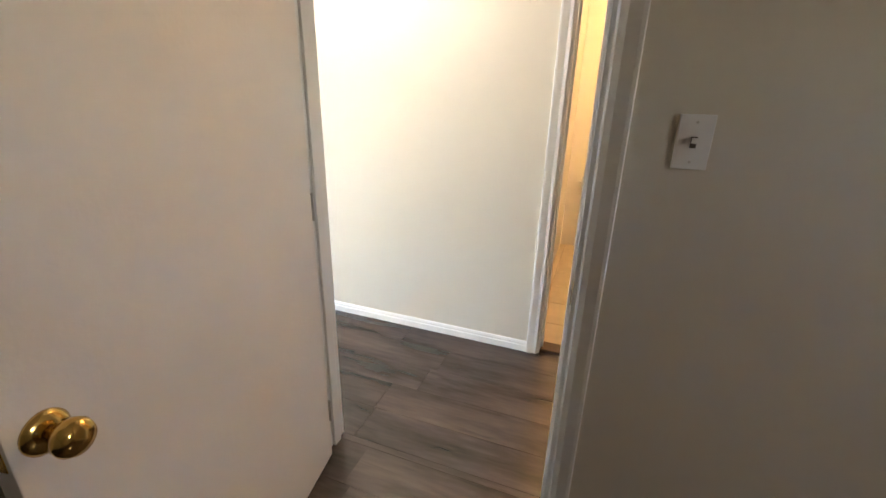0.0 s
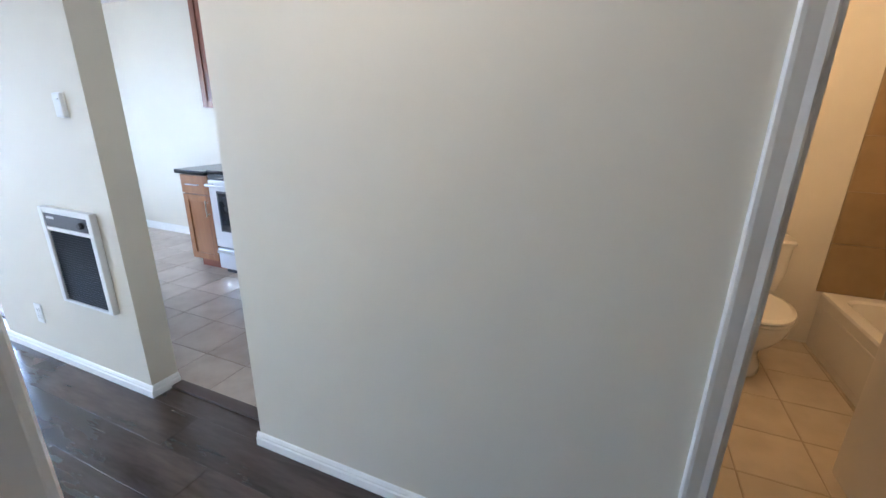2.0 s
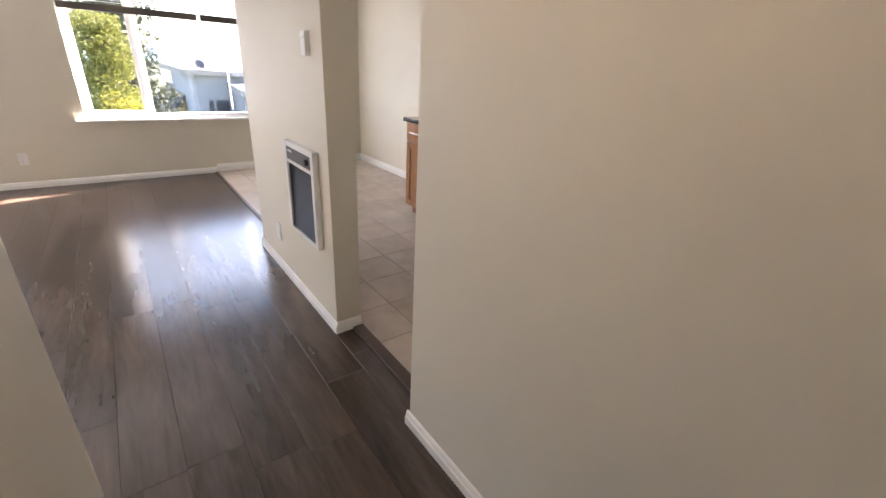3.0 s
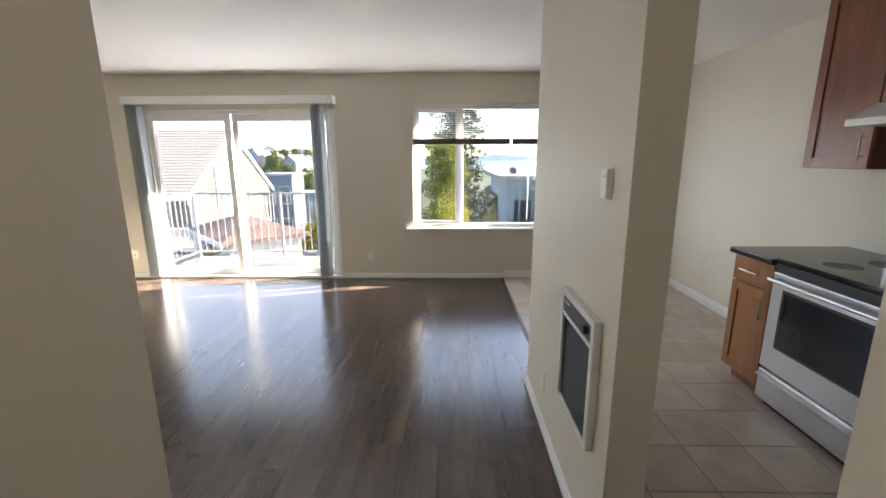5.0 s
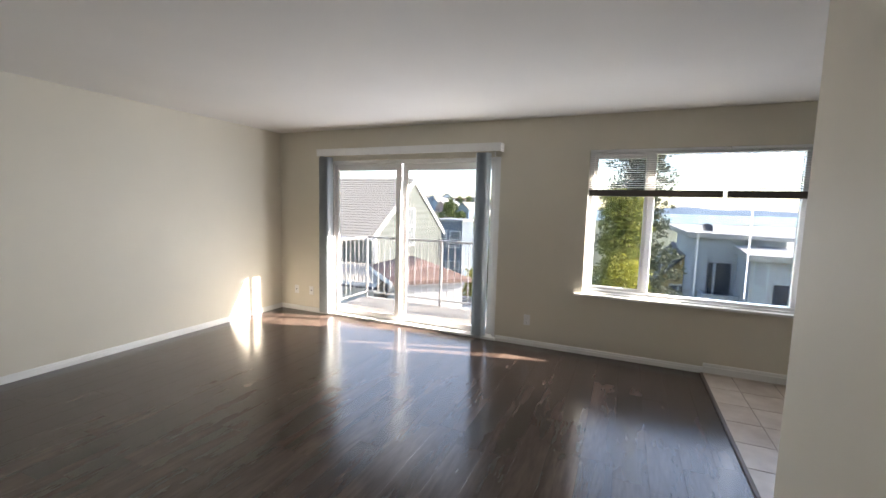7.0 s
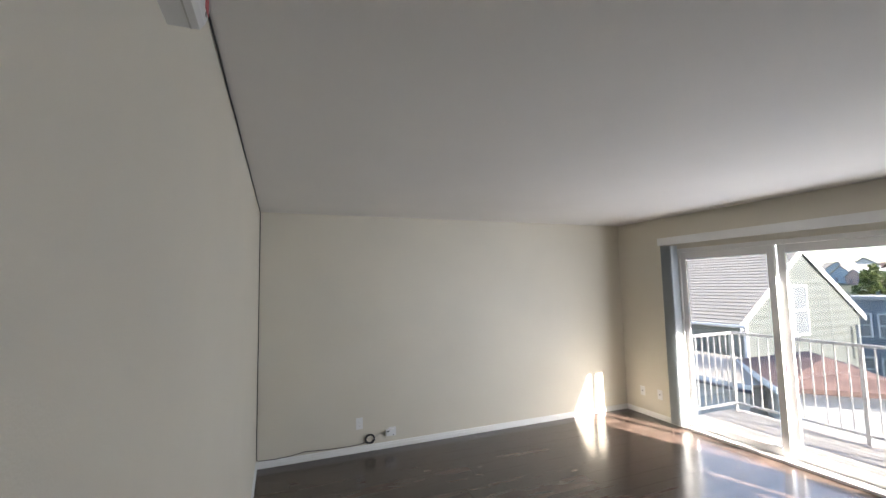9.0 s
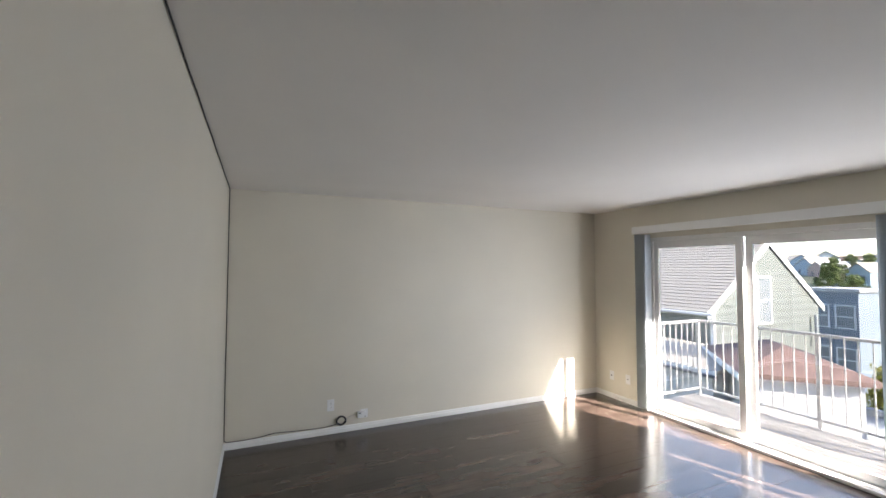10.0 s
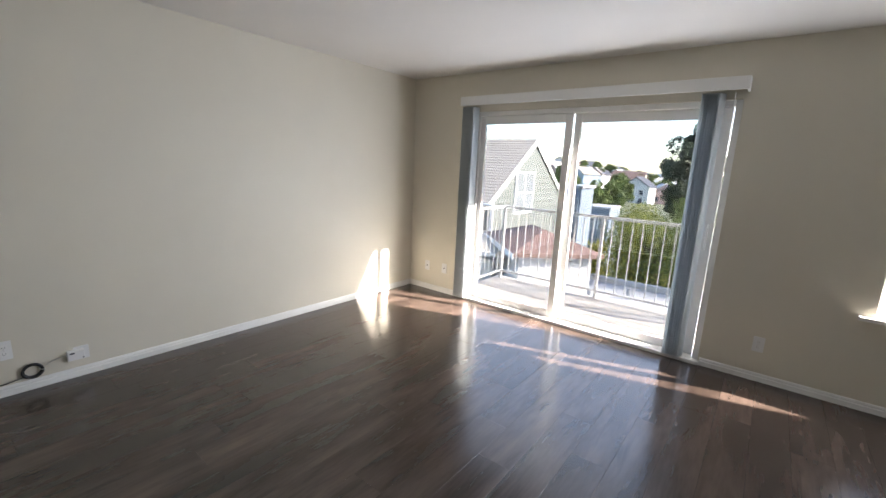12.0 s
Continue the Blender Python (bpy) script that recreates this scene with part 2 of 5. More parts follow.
M_STUCCO2 = plain("stucco_blue_grey", (0.42, 0.45, 0.47), 0.85, var=0.08, scale=0.6, bump=0.2)
# the blue of the shaded south walls is put into this stucco colour
M_SHADEBLOCK = plain("stucco_shade_blue", (0.20, 0.24, 0.285), 0.85, var=0.08, scale=0.6, bump=0.2)
M_PLASTER = plain("plaster_light_grey", (0.60, 0.58, 0.56), 0.85, var=0.08, scale=0.6, bump=0.2)
M_YELLOW = plain("house_wall_yellow", (0.78, 0.56, 0.27), 0.8, var=0.06)
M_REDROOF = plain("roof_red_brown", (0.23, 0.145, 0.118), 0.8, var=0.25, scale=3, bump=0.3, bscale=30)
M_DARKROOF = plain("roof_dark_slate", (0.07, 0.075, 0.09), 0.8, var=0.3, scale=3)
M_FLATROOF = plain("flat_roof_white_membrane", (0.46, 0.46, 0.45), 0.8, var=0.15, scale=0.7)
M_DARKGLASS = plain("far_window_dark", (0.05, 0.06, 0.08), 0.1, bump=0.0)
M_PALEGLASS = plain("curtained_window_pale", (0.24, 0.26, 0.27), 0.15, var=0.15, scale=3, bump=0.0)
M_BARK = plain("bark_brown", (0.10, 0.07, 0.05), 0.9, var=0.3, scale=8, bump=0.5, bscale=25)
M_LEAF_Y = leaf_mat("leaves_yellow_green", (0.15, 0.18, 0.04), (0.34, 0.34, 0.09))
M_LEAF_G = leaf_mat("leaves_green", (0.08, 0.115, 0.03), (0.18, 0.22, 0.07))
M_LEAF_B = leaf_mat("leaves_bright_yellow", (0.30, 0.30, 0.04), (0.46, 0.42, 0.08))
M_LEAF_P = leaf_mat("needles_dark_green", (0.05, 0.065, 0.04), (0.11, 0.13, 0.075))
M_GROUND = plain("ground_mixed_green", (0.12, 0.13, 0.08), 0.95, var=0.45, scale=0.05, bump=0.2, bscale=2)
M_WATER = plain("bay_water", (0.10, 0.17, 0.22), 0.25, var=0.1, scale=0.01, bump=0.05, bscale=0.3)
M_FAR = plain("distant_hill_blue", (0.15, 0.21, 0.28), 1.0, var=0.12, scale=0.01)

# ---- shape helpers ----


def link(name, bm, material, parent=None, smooth=False):
    me = bpy.data.meshes.new(name)
    bmesh.ops.recalc_face_normals(bm, faces=bm.faces)
    bm.to_mesh(me)
    bm.free()
    me.materials.append(material)
    if smooth:
        for p in me.polygons:
            p.use_smooth = True
    ob = new(name, me)
    ob.parent = parent
    return ob


def part(name, bm, material, parent, label="", smooth=False):
    ob = link(name, bm, material, parent, smooth)
    return tagged(ob, label) if label else ob


def thing(name, label, category, at=(0, 0, 0), rz=0.0, group="", kind=""):
    ob = new(name)
    ob.empty_display_size = 0.05
    ob.matrix_basis = pose(*at, 0, 0, rz)
    return tagged(ob, label, category, group, kind)


def box(x0, y0, z0, x1, y1, z1, bev=0.0, bm=None, seg=2):
    b = bmesh.new()
    c = Matrix.LocRotScale(((x0 + x1) / 2, (y0 + y1) / 2, (z0 + z1) / 2), None, (abs(x1 - x0), abs(y1 - y0), abs(z1 - z0)))
    bmesh.ops.create_cube(b, size=1, matrix=c)
    if bev:
        bmesh.ops.bevel(b, geom=b.edges[:], offset=bev, segments=seg, affect="EDGES", profile=0.6)
    return join(bm, b)


def join(bm, b):
    if bm is None:
        return b
    me = bpy.data.meshes.new("tmp")
    b.to_mesh(me)
    b.free()
    bm.from_mesh(me)
    bpy.data.meshes.remove(me)
    return bm


def tube(pts, r, seg=8, bm=None, caps=True):
    """A round bar along points."""
    b = bmesh.new()
    pts = [Vector(p) for p in pts]
    rings = []
    for i, p in enumerate(pts):
        d = (pts[min(i + 1, len(pts) - 1)] - pts[max(i - 1, 0)]).normalized()
        up = Vector((0, 0, 1)) if abs(d.z) < 0.9 else Vector((1, 0, 0))
        u = d.cross(up).normalized()
        v = d.cross(u)
        rr = r[i] if isinstance(r, (list, tuple)) else r
        rings.append([b.verts.new(p + (u * math.cos(2 * math.pi * k / seg) + v * math.sin(2 * math.pi * k / seg)) * rr) for k in range(seg)])
    for a, c in zip(rings, rings[1:]):
        for k in range(seg):
            b.faces.new((a[k], a[(k + 1) % seg], c[(k + 1) % seg], c[k]))
    if caps:
        b.faces.new(rings[0])
        b.faces.new(rings[-1])
    return join(bm, b)


def lathe(profile, m=None, seg=24, bm=None):
    """Turns (radius, height) pairs about z, then lays the shape by m."""
    b = bmesh.new()
    rings = []
    for r, z in profile:
        rings.append([b.verts.new((r * math.cos(2 * math.pi * k / seg), r * math.sin(2 * math.pi * k / seg), z)) for k in range(seg)])
    for a, c in zip(rings, rings[1:]):
        for k in range(seg):
            b.faces.new((a[k], a[(k + 1) % seg], c[(k + 1) % seg], c[k]))
    b.faces.new(rings[0])
    b.faces.new(rings[-1])
    if m is not None:
        bmesh.ops.transform(b, matrix=m, verts=b.verts)
    return join(bm, b)


def loft(rings, bm=None):
    """Skins closed rings of equal count, capped."""
    b = bmesh.new()
    vs = [[b.verts.new(p) for p in r] for r in rings]
    n = len(vs[0])
    for a, c in zip(vs, vs[1:]):
        for k in range(n):
            b.faces.new((a[k], a[(k + 1) % n], c[(k + 1) % n], c[k]))
    b.faces.new(vs[0])
    b.faces.new(vs[-1])
    return join(bm, b)


def run(profile, p0, p1, out, bm=None):
    """Moulding: a profile of (depth, height) drawn from p0 to p1, standing out along `out`."""
    o = Vector(out)
    rings = [[Vector(p) + o * d + Vector((0, 0, h)) for d, h in profile] for p in (p0, p1)]
    return loft(rings, bm)


def casing_run(p0, p1, out, side, width=0.062, bm=None):
    """Door casing: a stepped, rounded board of that width from p0 to p1; side points away from the opening."""
    o, s = Vector(out), Vector(side)
    prof = ((0.0, 0.0), (0.0, 0.010), (0.006, 0.014), (0.022, 0.012), (0.034, 0.015), (0.050, 0.019), (width - 0.003, 0.019), (width, 0.014), (width, 0.0))
    rings = [[Vector(p) + s * w + o * d for w, d in prof] for p in (p0, p1)]
    return loft(rings, bm)


def wall_slab(name, axis, at, thick, u0, u1, z0, z1, holes=(), material=None, label="", parent=None):
    """An upright wall across `axis` with openings (u0, z0, u1, z1) cut through it."""
    us = sorted({u0, u1, *[v for h in holes for v in (h[0], h[2])]})
    zs = sorted({z0, z1, *[v for h in holes for v in (h[1], h[3])]})
    solid = lambda i, j: 0 <= i < len(us) - 1 and 0 <= j < len(zs) - 1 and not any(h[0] <= (us[i] + us[i + 1]) / 2 <= h[2] and h[1] <= (zs[j] + zs[j + 1]) / 2 <= h[3] for h in holes)
    b = bmesh.new()
    put = (lambda u, d, z: (d, u, z)) if axis == "x" else (lambda u, d, z: (u, d, z))
    face = lambda *c: b.faces.new([b.verts.new(put(*p)) for p in c])
    d0, d1 = at, at + thick
    for i in range(len(us) - 1):
        for j in range(len(zs) - 1):
            if not solid(i, j):
                continue
            a, c, e, f = us[i], us[i + 1], zs[j], zs[j + 1]
            face((a, d0, e), (c, d0, e), (c, d0, f), (a, d0, f))
            face((a, d1, e), (c, d1, e), (c, d1, f), (a, d1, f))
            if not solid(i - 1, j):
                face((a, d0, e), (a, d1, e), (a, d1, f), (a, d0, f))
            if not solid(i + 1, j):
                face((c, d0, e), (c, d1, e), (c, d1, f), (c, d0, f))
            if not solid(i, j - 1):
                face((a, d0, e), (c, d0, e), (c, d1, e), (a, d1, e))
            if not solid(i, j + 1):
                face((a, d0, f), (c, d0, f), (c, d1, f), (a, d1, f))
    bmesh.ops.remove_doubles(b, verts=b.verts, dist=1e-5)
    ob = link(name, b, material or M_WALL, parent)
    return tagged(ob, label, "wall", kind="structure")

# ---- structure ----
H = 2.44
XW, XE = -4.70, 2.42          # west and east walls of the flat
XH0, XH1 = -0.60, 0.335       # hall
XP0, XP = 0.35, 0.485                     # far face of the kitchen partition
YS, YN = 0.47, 5.0            # south and north walls of the living room
BD0, BD1 = -1.403, -0.518     # bedroom doorway
TD0, TD1 = -1.89, -1.204       # bathroom doorway
SL = (-3.84, 0.0, -1.535, 2.05)   # sliding door opening
WI = (-0.62, 0.64, 1.72, 2.095)   # window opening

wall_slab("wall_north", "y", YN, 0.16, XW, XE, -0.3, H, (SL, WI), label="pale sage painted wall with sliding door and window")
wall_slab("wall_west", "x", XW - 0.15, 0.15, -4.2, YN + 0.16, -0.3, H, label="pale sage painted wall of the living room")
wall_slab("wall_south", "y", YS - 0.12, 0.12, XW, XH0, 0, H, label="pale sage painted wall beside the hall")
wall_slab("wall_hall_west", "x", XH0 - 0.12, 0.12, -3.2, YS - 0.12, 0, H, ((BD0, 0, BD1, 2.04),), label="pale painted hall wall with bedroom doorway")
wall_slab("wall_hall_east", "x", XH1, 0.12, -3.2, 0.385, 0, H, ((TD0, 0, TD1, 2.04),), label="pale painted hall wall with bathroom doorway")
wall_slab("wall_kitchen_south", "y", 0.265, 0.12, XH1 + 0.12, XE, 0, H, label="pale painted kitchen wall")
wall_slab("wall_partition", "x", XP0, XP - XP0, 1.120, 2.47, 0, H, label="pale sage painted stub wall between living room and kitchen")
wall_slab("wall_east", "x", XE, 0.15, -4.2, YN + 0.16, -0.3, H, label="pale cream painted outer wall")
wall_slab("wall_bath_north", "y", -1.12, 0.10, XH1 + 0.12, XE, 0, H, material=M_BATHWALL, label="cream painted bathroom wall")
wall_slab("wall_bath_east_skin", "x", XE - 0.012, 0.010, -2.88, -1.12, 0, H, material=M_BATHWALL, label="cream painted bathroom wall behind the toilet")
wall_slab("wall_bath_south", "y", -2.98, 0.10, XH1 + 0.12, XE, 0, H, material=M_BATHWALL, label="cream painted bathroom wall over the tub")
wall_slab("wall_bath_west_skin", "x", XH1 + 0.122, 0.008, -2.88, -1.12, 0, H, ((TD0, 0, TD1, 2.04),), material=M_BATHWALL, label="cream painted bathroom wall beside the door")
# the small unseen opening is added only to let light into the bedroom
wall_slab("wall_outer_south", "y", -4.2, 0.15, XW, XE, -0.3, H, ((-1.68, 1.47, -1.42, 1.73),), label="pale painted bedroom wall with small added light opening")
wall_slab("wall_hall_end", "y", -3.2, 0.12, XH0, XH1, 0, H, label="pale painted end wall of the hall")
tagged(link("ceiling", box(XW - 0.15, -4.2, H, XE + 0.15, YN + 0.16, H + 0.2), M_CEIL), "off-white painted plaster ceiling", "ceiling", kind="structure")
floor = tagged(link("floor", box(XW, -4.05, -0.30, XE, YN, -0.012), M_SUB), "dark brown laminate plank floor", "floor", kind="structure")

# baseboards
BASE = ((0, 0), (0.014, 0), (0.014, 0.036), (0.009, 0.041), (0.010, 0.049), (0.005, 0.060), (0, 0.063))


def baseboard(name, *runs, prof=BASE):
    b = None
    for p0, p1, out in runs:
        b = run(prof, p0, p1, out, b)
    return tagged(link(name, b, M_TRIM), "white painted moulded baseboard", "baseboard", kind="structure")


baseboard("baseboard_north", ((XW, YN, 0), (SL[0] - 0.01, YN, 0), (0, -1, 0)), ((SL[2] + 0.01, YN, 0), (XP + 0.01, YN, 0), (0, -1, 0)))
baseboard("baseboard_west", ((XW, YS, 0), (XW, YN - 0.014, 0), (1, 0, 0)))
baseboard("baseboard_south", ((XW + 0.014, YS, 0), (XH0, YS, 0), (0, 1, 0)))
baseboard("baseboard_partition", ((XP0, 1.106, 0), (XP0, 2.484, 0), (-1, 0, 0)), ((XP0, 1.120, 0), (XP, 1.120, 0), (0, -1, 0)), ((XP0, 2.47, 0), (XP, 2.47, 0), (0, 1, 0)))
baseboard("baseboard_hall_east", ((XH1, -1.148, 0), (XH1, 0.399, 0), (-1, 0, 0)), ((XH1, 0.385, 0), (XH1 + 0.12, 0.385, 0), (0, 1, 0)))
baseboard("baseboard_hall_west", ((XH0, -0.460, 0), (XH0, YS + 0.014, 0), (1, 0, 0)), ((XH0, -3.08, 0), (XH0, -1.465, 0), (1, 0, 0)))
KB = tuple((d, h * 1.25 + 0.022 if h else 0.0) for d, h in BASE)
baseboard("baseboard_kitchen", ((XE, 2.52, 0), (XE, YN, 0), (-1, 0, 0)), ((XP + 0.012, YN, 0), (XE - 0.014, YN, 0), (0, -1, 0)), prof=KB)
baseboard("baseboard_bedroom", ((XH0 - 0.12, -4.05, 0), (XH0 - 0.12, -1.465, 0), (-1, 0, 0)))

# thresholds between wood and tile
for nm, a in (("threshold_kitchen", (XP - 0.055, 0.385, 0.0, XP + 0.005, 1.105, 0.016)), ("threshold_dining", (XP - 0.012, 2.486, 0.0, XP + 0.014, YN - 0.016, 0.012)), ("threshold_bath", (XH1 + 0.02, TD0 + 0.02, 0.0, XH1 + 0.115, TD1 - 0.02, 0.018))):
    tagged(link(nm, box(*a, bev=0.005), M_THRESH), "dark wooden floor threshold strip", "threshold", kind="structure")


def door_frame(name, x0, x1, y0, y1, label):
    """Lining, stop and both casings of a doorway in a wall between x0 and x1."""
    f = tagged(link(name, box(x0 - 0.002, y0, 0, x1 + 0.002, y0 + 0.018, 2.022, 0.002, box(x0 - 0.002, y1 - 0.018, 0, x1 + 0.002, y1, 2.022, 0.002)), M_TRIM), label, "door frame", kind="structure")
    part("head_lining", box(x0 - 0.002, y0, 2.022, x1 + 0.002, y1, 2.04, 0.002), M_TRIM, f)
    for x, o in ((x0, -1), (x1, 1)):
        b = casing_run((x, y0 + 0.006, 0), (x, y0 + 0.006, 2.10), (o, 0, 0), (0, -1, 0))
        part("casing", b, M_TRIM, f)
        part("casing", casing_run((x, y1 - 0.006, 0), (x, y1 - 0.006, 2.10), (o, 0, 0), (0, 1, 0)), M_TRIM, f)
        part("head_casing", casing_run((x, y0 - 0.056, 2.034), (x, y1 + 0.056, 2.034), (o, 0, 0), (0, 0, 1)), M_TRIM, f)
    return f


fr = door_frame("door_frame_bedroom", XH0 - 0.12, XH0, BD0, BD1, "white painted bedroom door frame with moulded casing")
for y0, y1 in ((BD0 + 0.018, BD0 + 0.030), (BD1 - 0.030, BD1 - 0.018)):
    part("door_stop", box(XH0 - 0.075, y0, 0, XH0 - 0.035, y1, 2.02, 0.003), M_TRIM, fr)
st = part("strike_plate", box(XH0 - 0.105, BD0 + 0.018, 0.83, XH0 - 0.078, BD0 + 0.0205, 0.89, 0.001), M_BRASS, fr, "worn brass strike plate")
part("latch_hole", box(XH0 - 0.098, BD0 + 0.0195, 0.848, XH0 - 0.086, BD0 + 0.0215, 0.872), M_BLACK, st)
fr2 = door_frame("door_frame_bath", XH1, XH1 + 0.12, TD0, TD1, "white painted bathroom door frame with moulded casing")
part("door_stop", box(XH1 + 0.05, TD1 - 0.030, 0, XH1 + 0.085, TD1 - 0.018, 2.02, 0.003), M_TRIM, fr2)
part("door_stop", box(XH1 + 0.05, TD0 + 0.018, 0, XH1 + 0.085, TD0 + 0.030, 2.02, 0.003), M_TRIM, fr2)


def knob_at(parent, m, material, label, r=0.027):
    """Door knob with rose, neck and turned ball, along local z."""
    k = part("knob", lathe(((0.014, 0.0), (0.014, 0.022), (0.018, 0.030), (r, 0.040), (r * 1.08, 0.052), (r * 0.92, 0.062), (r * 0.45, 0.066), (0.001, 0.0665)), m), material, parent, label, True)
    part("rose", lathe(((0.034, 0.0), (0.034, 0.004), (0.028, 0.009), (0.018, 0.012), (0.001, 0.012)), m), material, k, smooth=True)


def door_leaf(name, hinge, width, rz, knob_s, knob_z, material, knob_label, label, side, thick=0.036):
    """Flush slab door from its hinge along local x, turned by rz; knobs on both faces."""
    d = thing(name, label, "door", (hinge[0], hinge[1], 0.0), rz)
    part("slab", box(0.004, 0, 0.012, width, thick, 2.015, 0.002), M_DOOR, d)
    knob_at(d, Matrix.Translation((knob_s, 0, knob_z)) @ Matrix.Rotation(radians(90), 4, "X"), material, knob_label)
    knob_at(d, Matrix.Translation((knob_s, thick, knob_z)) @ Matrix.Rotation(radians(-90), 4, "X"), material, knob_label)
    part("latch_plate", box(width - 0.001, 0.008, knob_z - 0.03, width + 0.0015, thick - 0.008, knob_z + 0.03, 0.0005), material, d)
    for z in (0.22, 1.02, 1.80):
        hb = tube([(0.0, side, z - 0.045), (0.0, side, z + 0.045)], 0.006, 10)
        h = part("hinge", hb, M_NICKEL, d, "small metal door hinge")
        part("hinge_leaf", box(0.001, 0.004, z - 0.045, 0.0045, thick - 0.004, z + 0.045), M_NICKEL, h)
    return d


tagged(door_leaf("door_1", (XH0 - 0.126, BD1 - 0.012), 0.880, 180 + 10.0, 0.832, 0.880, M_BRASS, "round polished brass door knob", "white painted flush bedroom door standing open", 0.036), kind="structure")
tagged(door_leaf("door_2", (XH1 + 0.128, TD0 - 0.010), 0.70, 2.0, 0.635, 0.92, M_BRONZE, "round dark bronze door knob", "white painted flush bathroom door standing open", 0.036), kind="structure")

# ---- sliding door ----


def frame_of(x0, z0, x1, z1, y0, y1, w, parent, material, names=("stile", "rail"), wb=None, bev=0.004):
    """Four members round an opening in a plane across y."""
    wb = wb or w
    out = []
    for a in ((x0, x0 + w), (x1 - w, x1)):
        out.append(part(names[0], box(a[0], y0, z0, a[1], y1, z1, bev), material, parent))
    out.append(part(names[1], box(x0 + w, y0 + 0.001, z1 - w, x1 - w, y1 - 0.001, z1, bev), material, parent))
    out.append(part(names[1], box(x0 + w, y0 + 0.001, z0, x1 - w, y1 - 0.001, z0 + wb, bev), material, parent))
    return out


sd = thing("door_3", "white vinyl sliding glass door to the balcony", "sliding door", kind="structure")
frame_of(SL[0], 0.0, SL[2], SL[3], 5.02, 5.15, 0.045, sd, M_VINYL, ("jamb", "head_track"), wb=0.03)
lp = part("fixed_panel", box(-3.80, 5.045, 0.032, -3.74, 5.080, 2.004, 0.004), M_VINYL, sd)
part("stile", box(-2.87, 5.045, 0.032, -2.805, 5.080, 2.004, 0.004), M_VINYL, lp)
part("top_rail", box(-3.74, 5.046, 1.925, -2.87, 5.079, 2.004, 0.004), M_VINYL, lp)
part("bottom_rail", box(-3.74, 5.046, 0.032, -2.87, 5.079, 0.105, 0.004), M_VINYL, lp)
rp = part("sliding_panel", box(-2.80, 5.085, 0.032, -2.735, 5.120, 2.004, 0.004), M_VINYL, sd)
part("stile", box(-1.665, 5.085, 0.032, -1.59, 5.120, 2.004, 0.004), M_VINYL, rp)
part("top_rail", box(-2.735, 5.086, 1.925, -1.665, 5.119, 2.004, 0.004), M_VINYL, rp)
part("bottom_rail", box(-2.735, 5.086, 0.032, -1.665, 5.119, 0.105, 0.004), M_VINYL, rp)
part("pull_handle", tube([(-1.628, 5.085, 0.92), (-1.628, 5.062, 0.94), (-1.628, 5.062, 1.10), (-1.628, 5.085, 1.12)], 0.007, 8), M_VINYL, rp)
for p, a in ((lp, (-3.745, 5.059, 0.10, -2.865, 5.065, 1.93)), (rp, (-2.74, 5.099, 0.10, -1.66, 5.105, 1.93))):
    g = part("pane", box(*a), M_GLASS, p)
    g.visible_shadow = False
part("bottom_track", box(SL[0] + 0.045, 5.025, 0.0, SL[2] - 0.045, 5.14, 0.020, 0.003), M_ALU, sd, "metal sill track")
part("sill_strip", box(SL[0] - 0.01, 4.965, 0.0, SL[2] + 0.01, 5.019, 0.030, 0.006), M_VINYL, sd, "white door sill with dark line")

# vertical blinds
vb = thing("vertical_blind", "grey vertical blind drawn open beside the sliding door", "blind")
part("valance", box(-3.951, 4.862, 2.097, -1.505, 4.878, 2.184, 0.003), M_TRIM, vb, "white painted valance board")
part("valance_end", box(-3.951, 4.879, 2.097, -3.937, 4.998, 2.184, 0.002), M_TRIM, vb)
part("valance_end", box(-1.519, 4.879, 2.097, -1.505, 4.998, 2.184, 0.002), M_TRIM, vb)
part("valance_top", box(-3.936, 4.879, 2.172, -1.520, 4.998, 2.182, 0.002), M_TRIM, vb)
part("head_rail", box(-3.93, 4.915, 2.117, -1.525, 4.955, 2.147, 0.003), M_ALU, vb)


def slat_mesh():
    """A curved hanging vane, 89 mm wide."""
    b = bmesh.new()
    w, n = 0.089, 6
    pts = [(-w / 2 + w * k / n, 0.007 * (1 - (2 * k / n - 1) ** 2)) for k in range(n + 1)]
    pts += [(x, y + 0.0012) for x, y in reversed(pts)]
    lo = [b.verts.new((x, y, 0.035)) for x, y in pts]
    hi = [b.verts.new((x, y, 2.09)) for x, y in pts]
    m = len(pts)
    for k in range(m):
        b.faces.new((lo[k], lo[(k + 1) % m], hi[(k + 1) % m], hi[k]))
    b.faces.new(lo)
    b.faces.new(hi)
    me = bpy.data.meshes.new("slat")
    bmesh.ops.recalc_face_normals(b, faces=b.faces)
    b.to_mesh(me)
    b.free()
    me.materials.append(M_SLAT)
    return me


SLAT = slat_mesh()
rs = random.Random(4)
for x0, x1, n, turn in ((-3.935, -3.800, 7, 76), (-1.778, -1.660, 8, 74)):
    for k in range(n):
        s = new("slat", SLAT)
        s.parent = vb
        s.matrix_basis = pose(x0 + (x1 - x0) * k / (n - 1), 4.948, 0, 0, 0, turn + rs.uniform(-7, 7))
part("tilt_wand", tube([(-1.585, 4.93, 2.09), (-1.583, 4.935, 1.2), (-1.58, 4.94, 0.85)], 0.004, 6), M_MINI, vb)

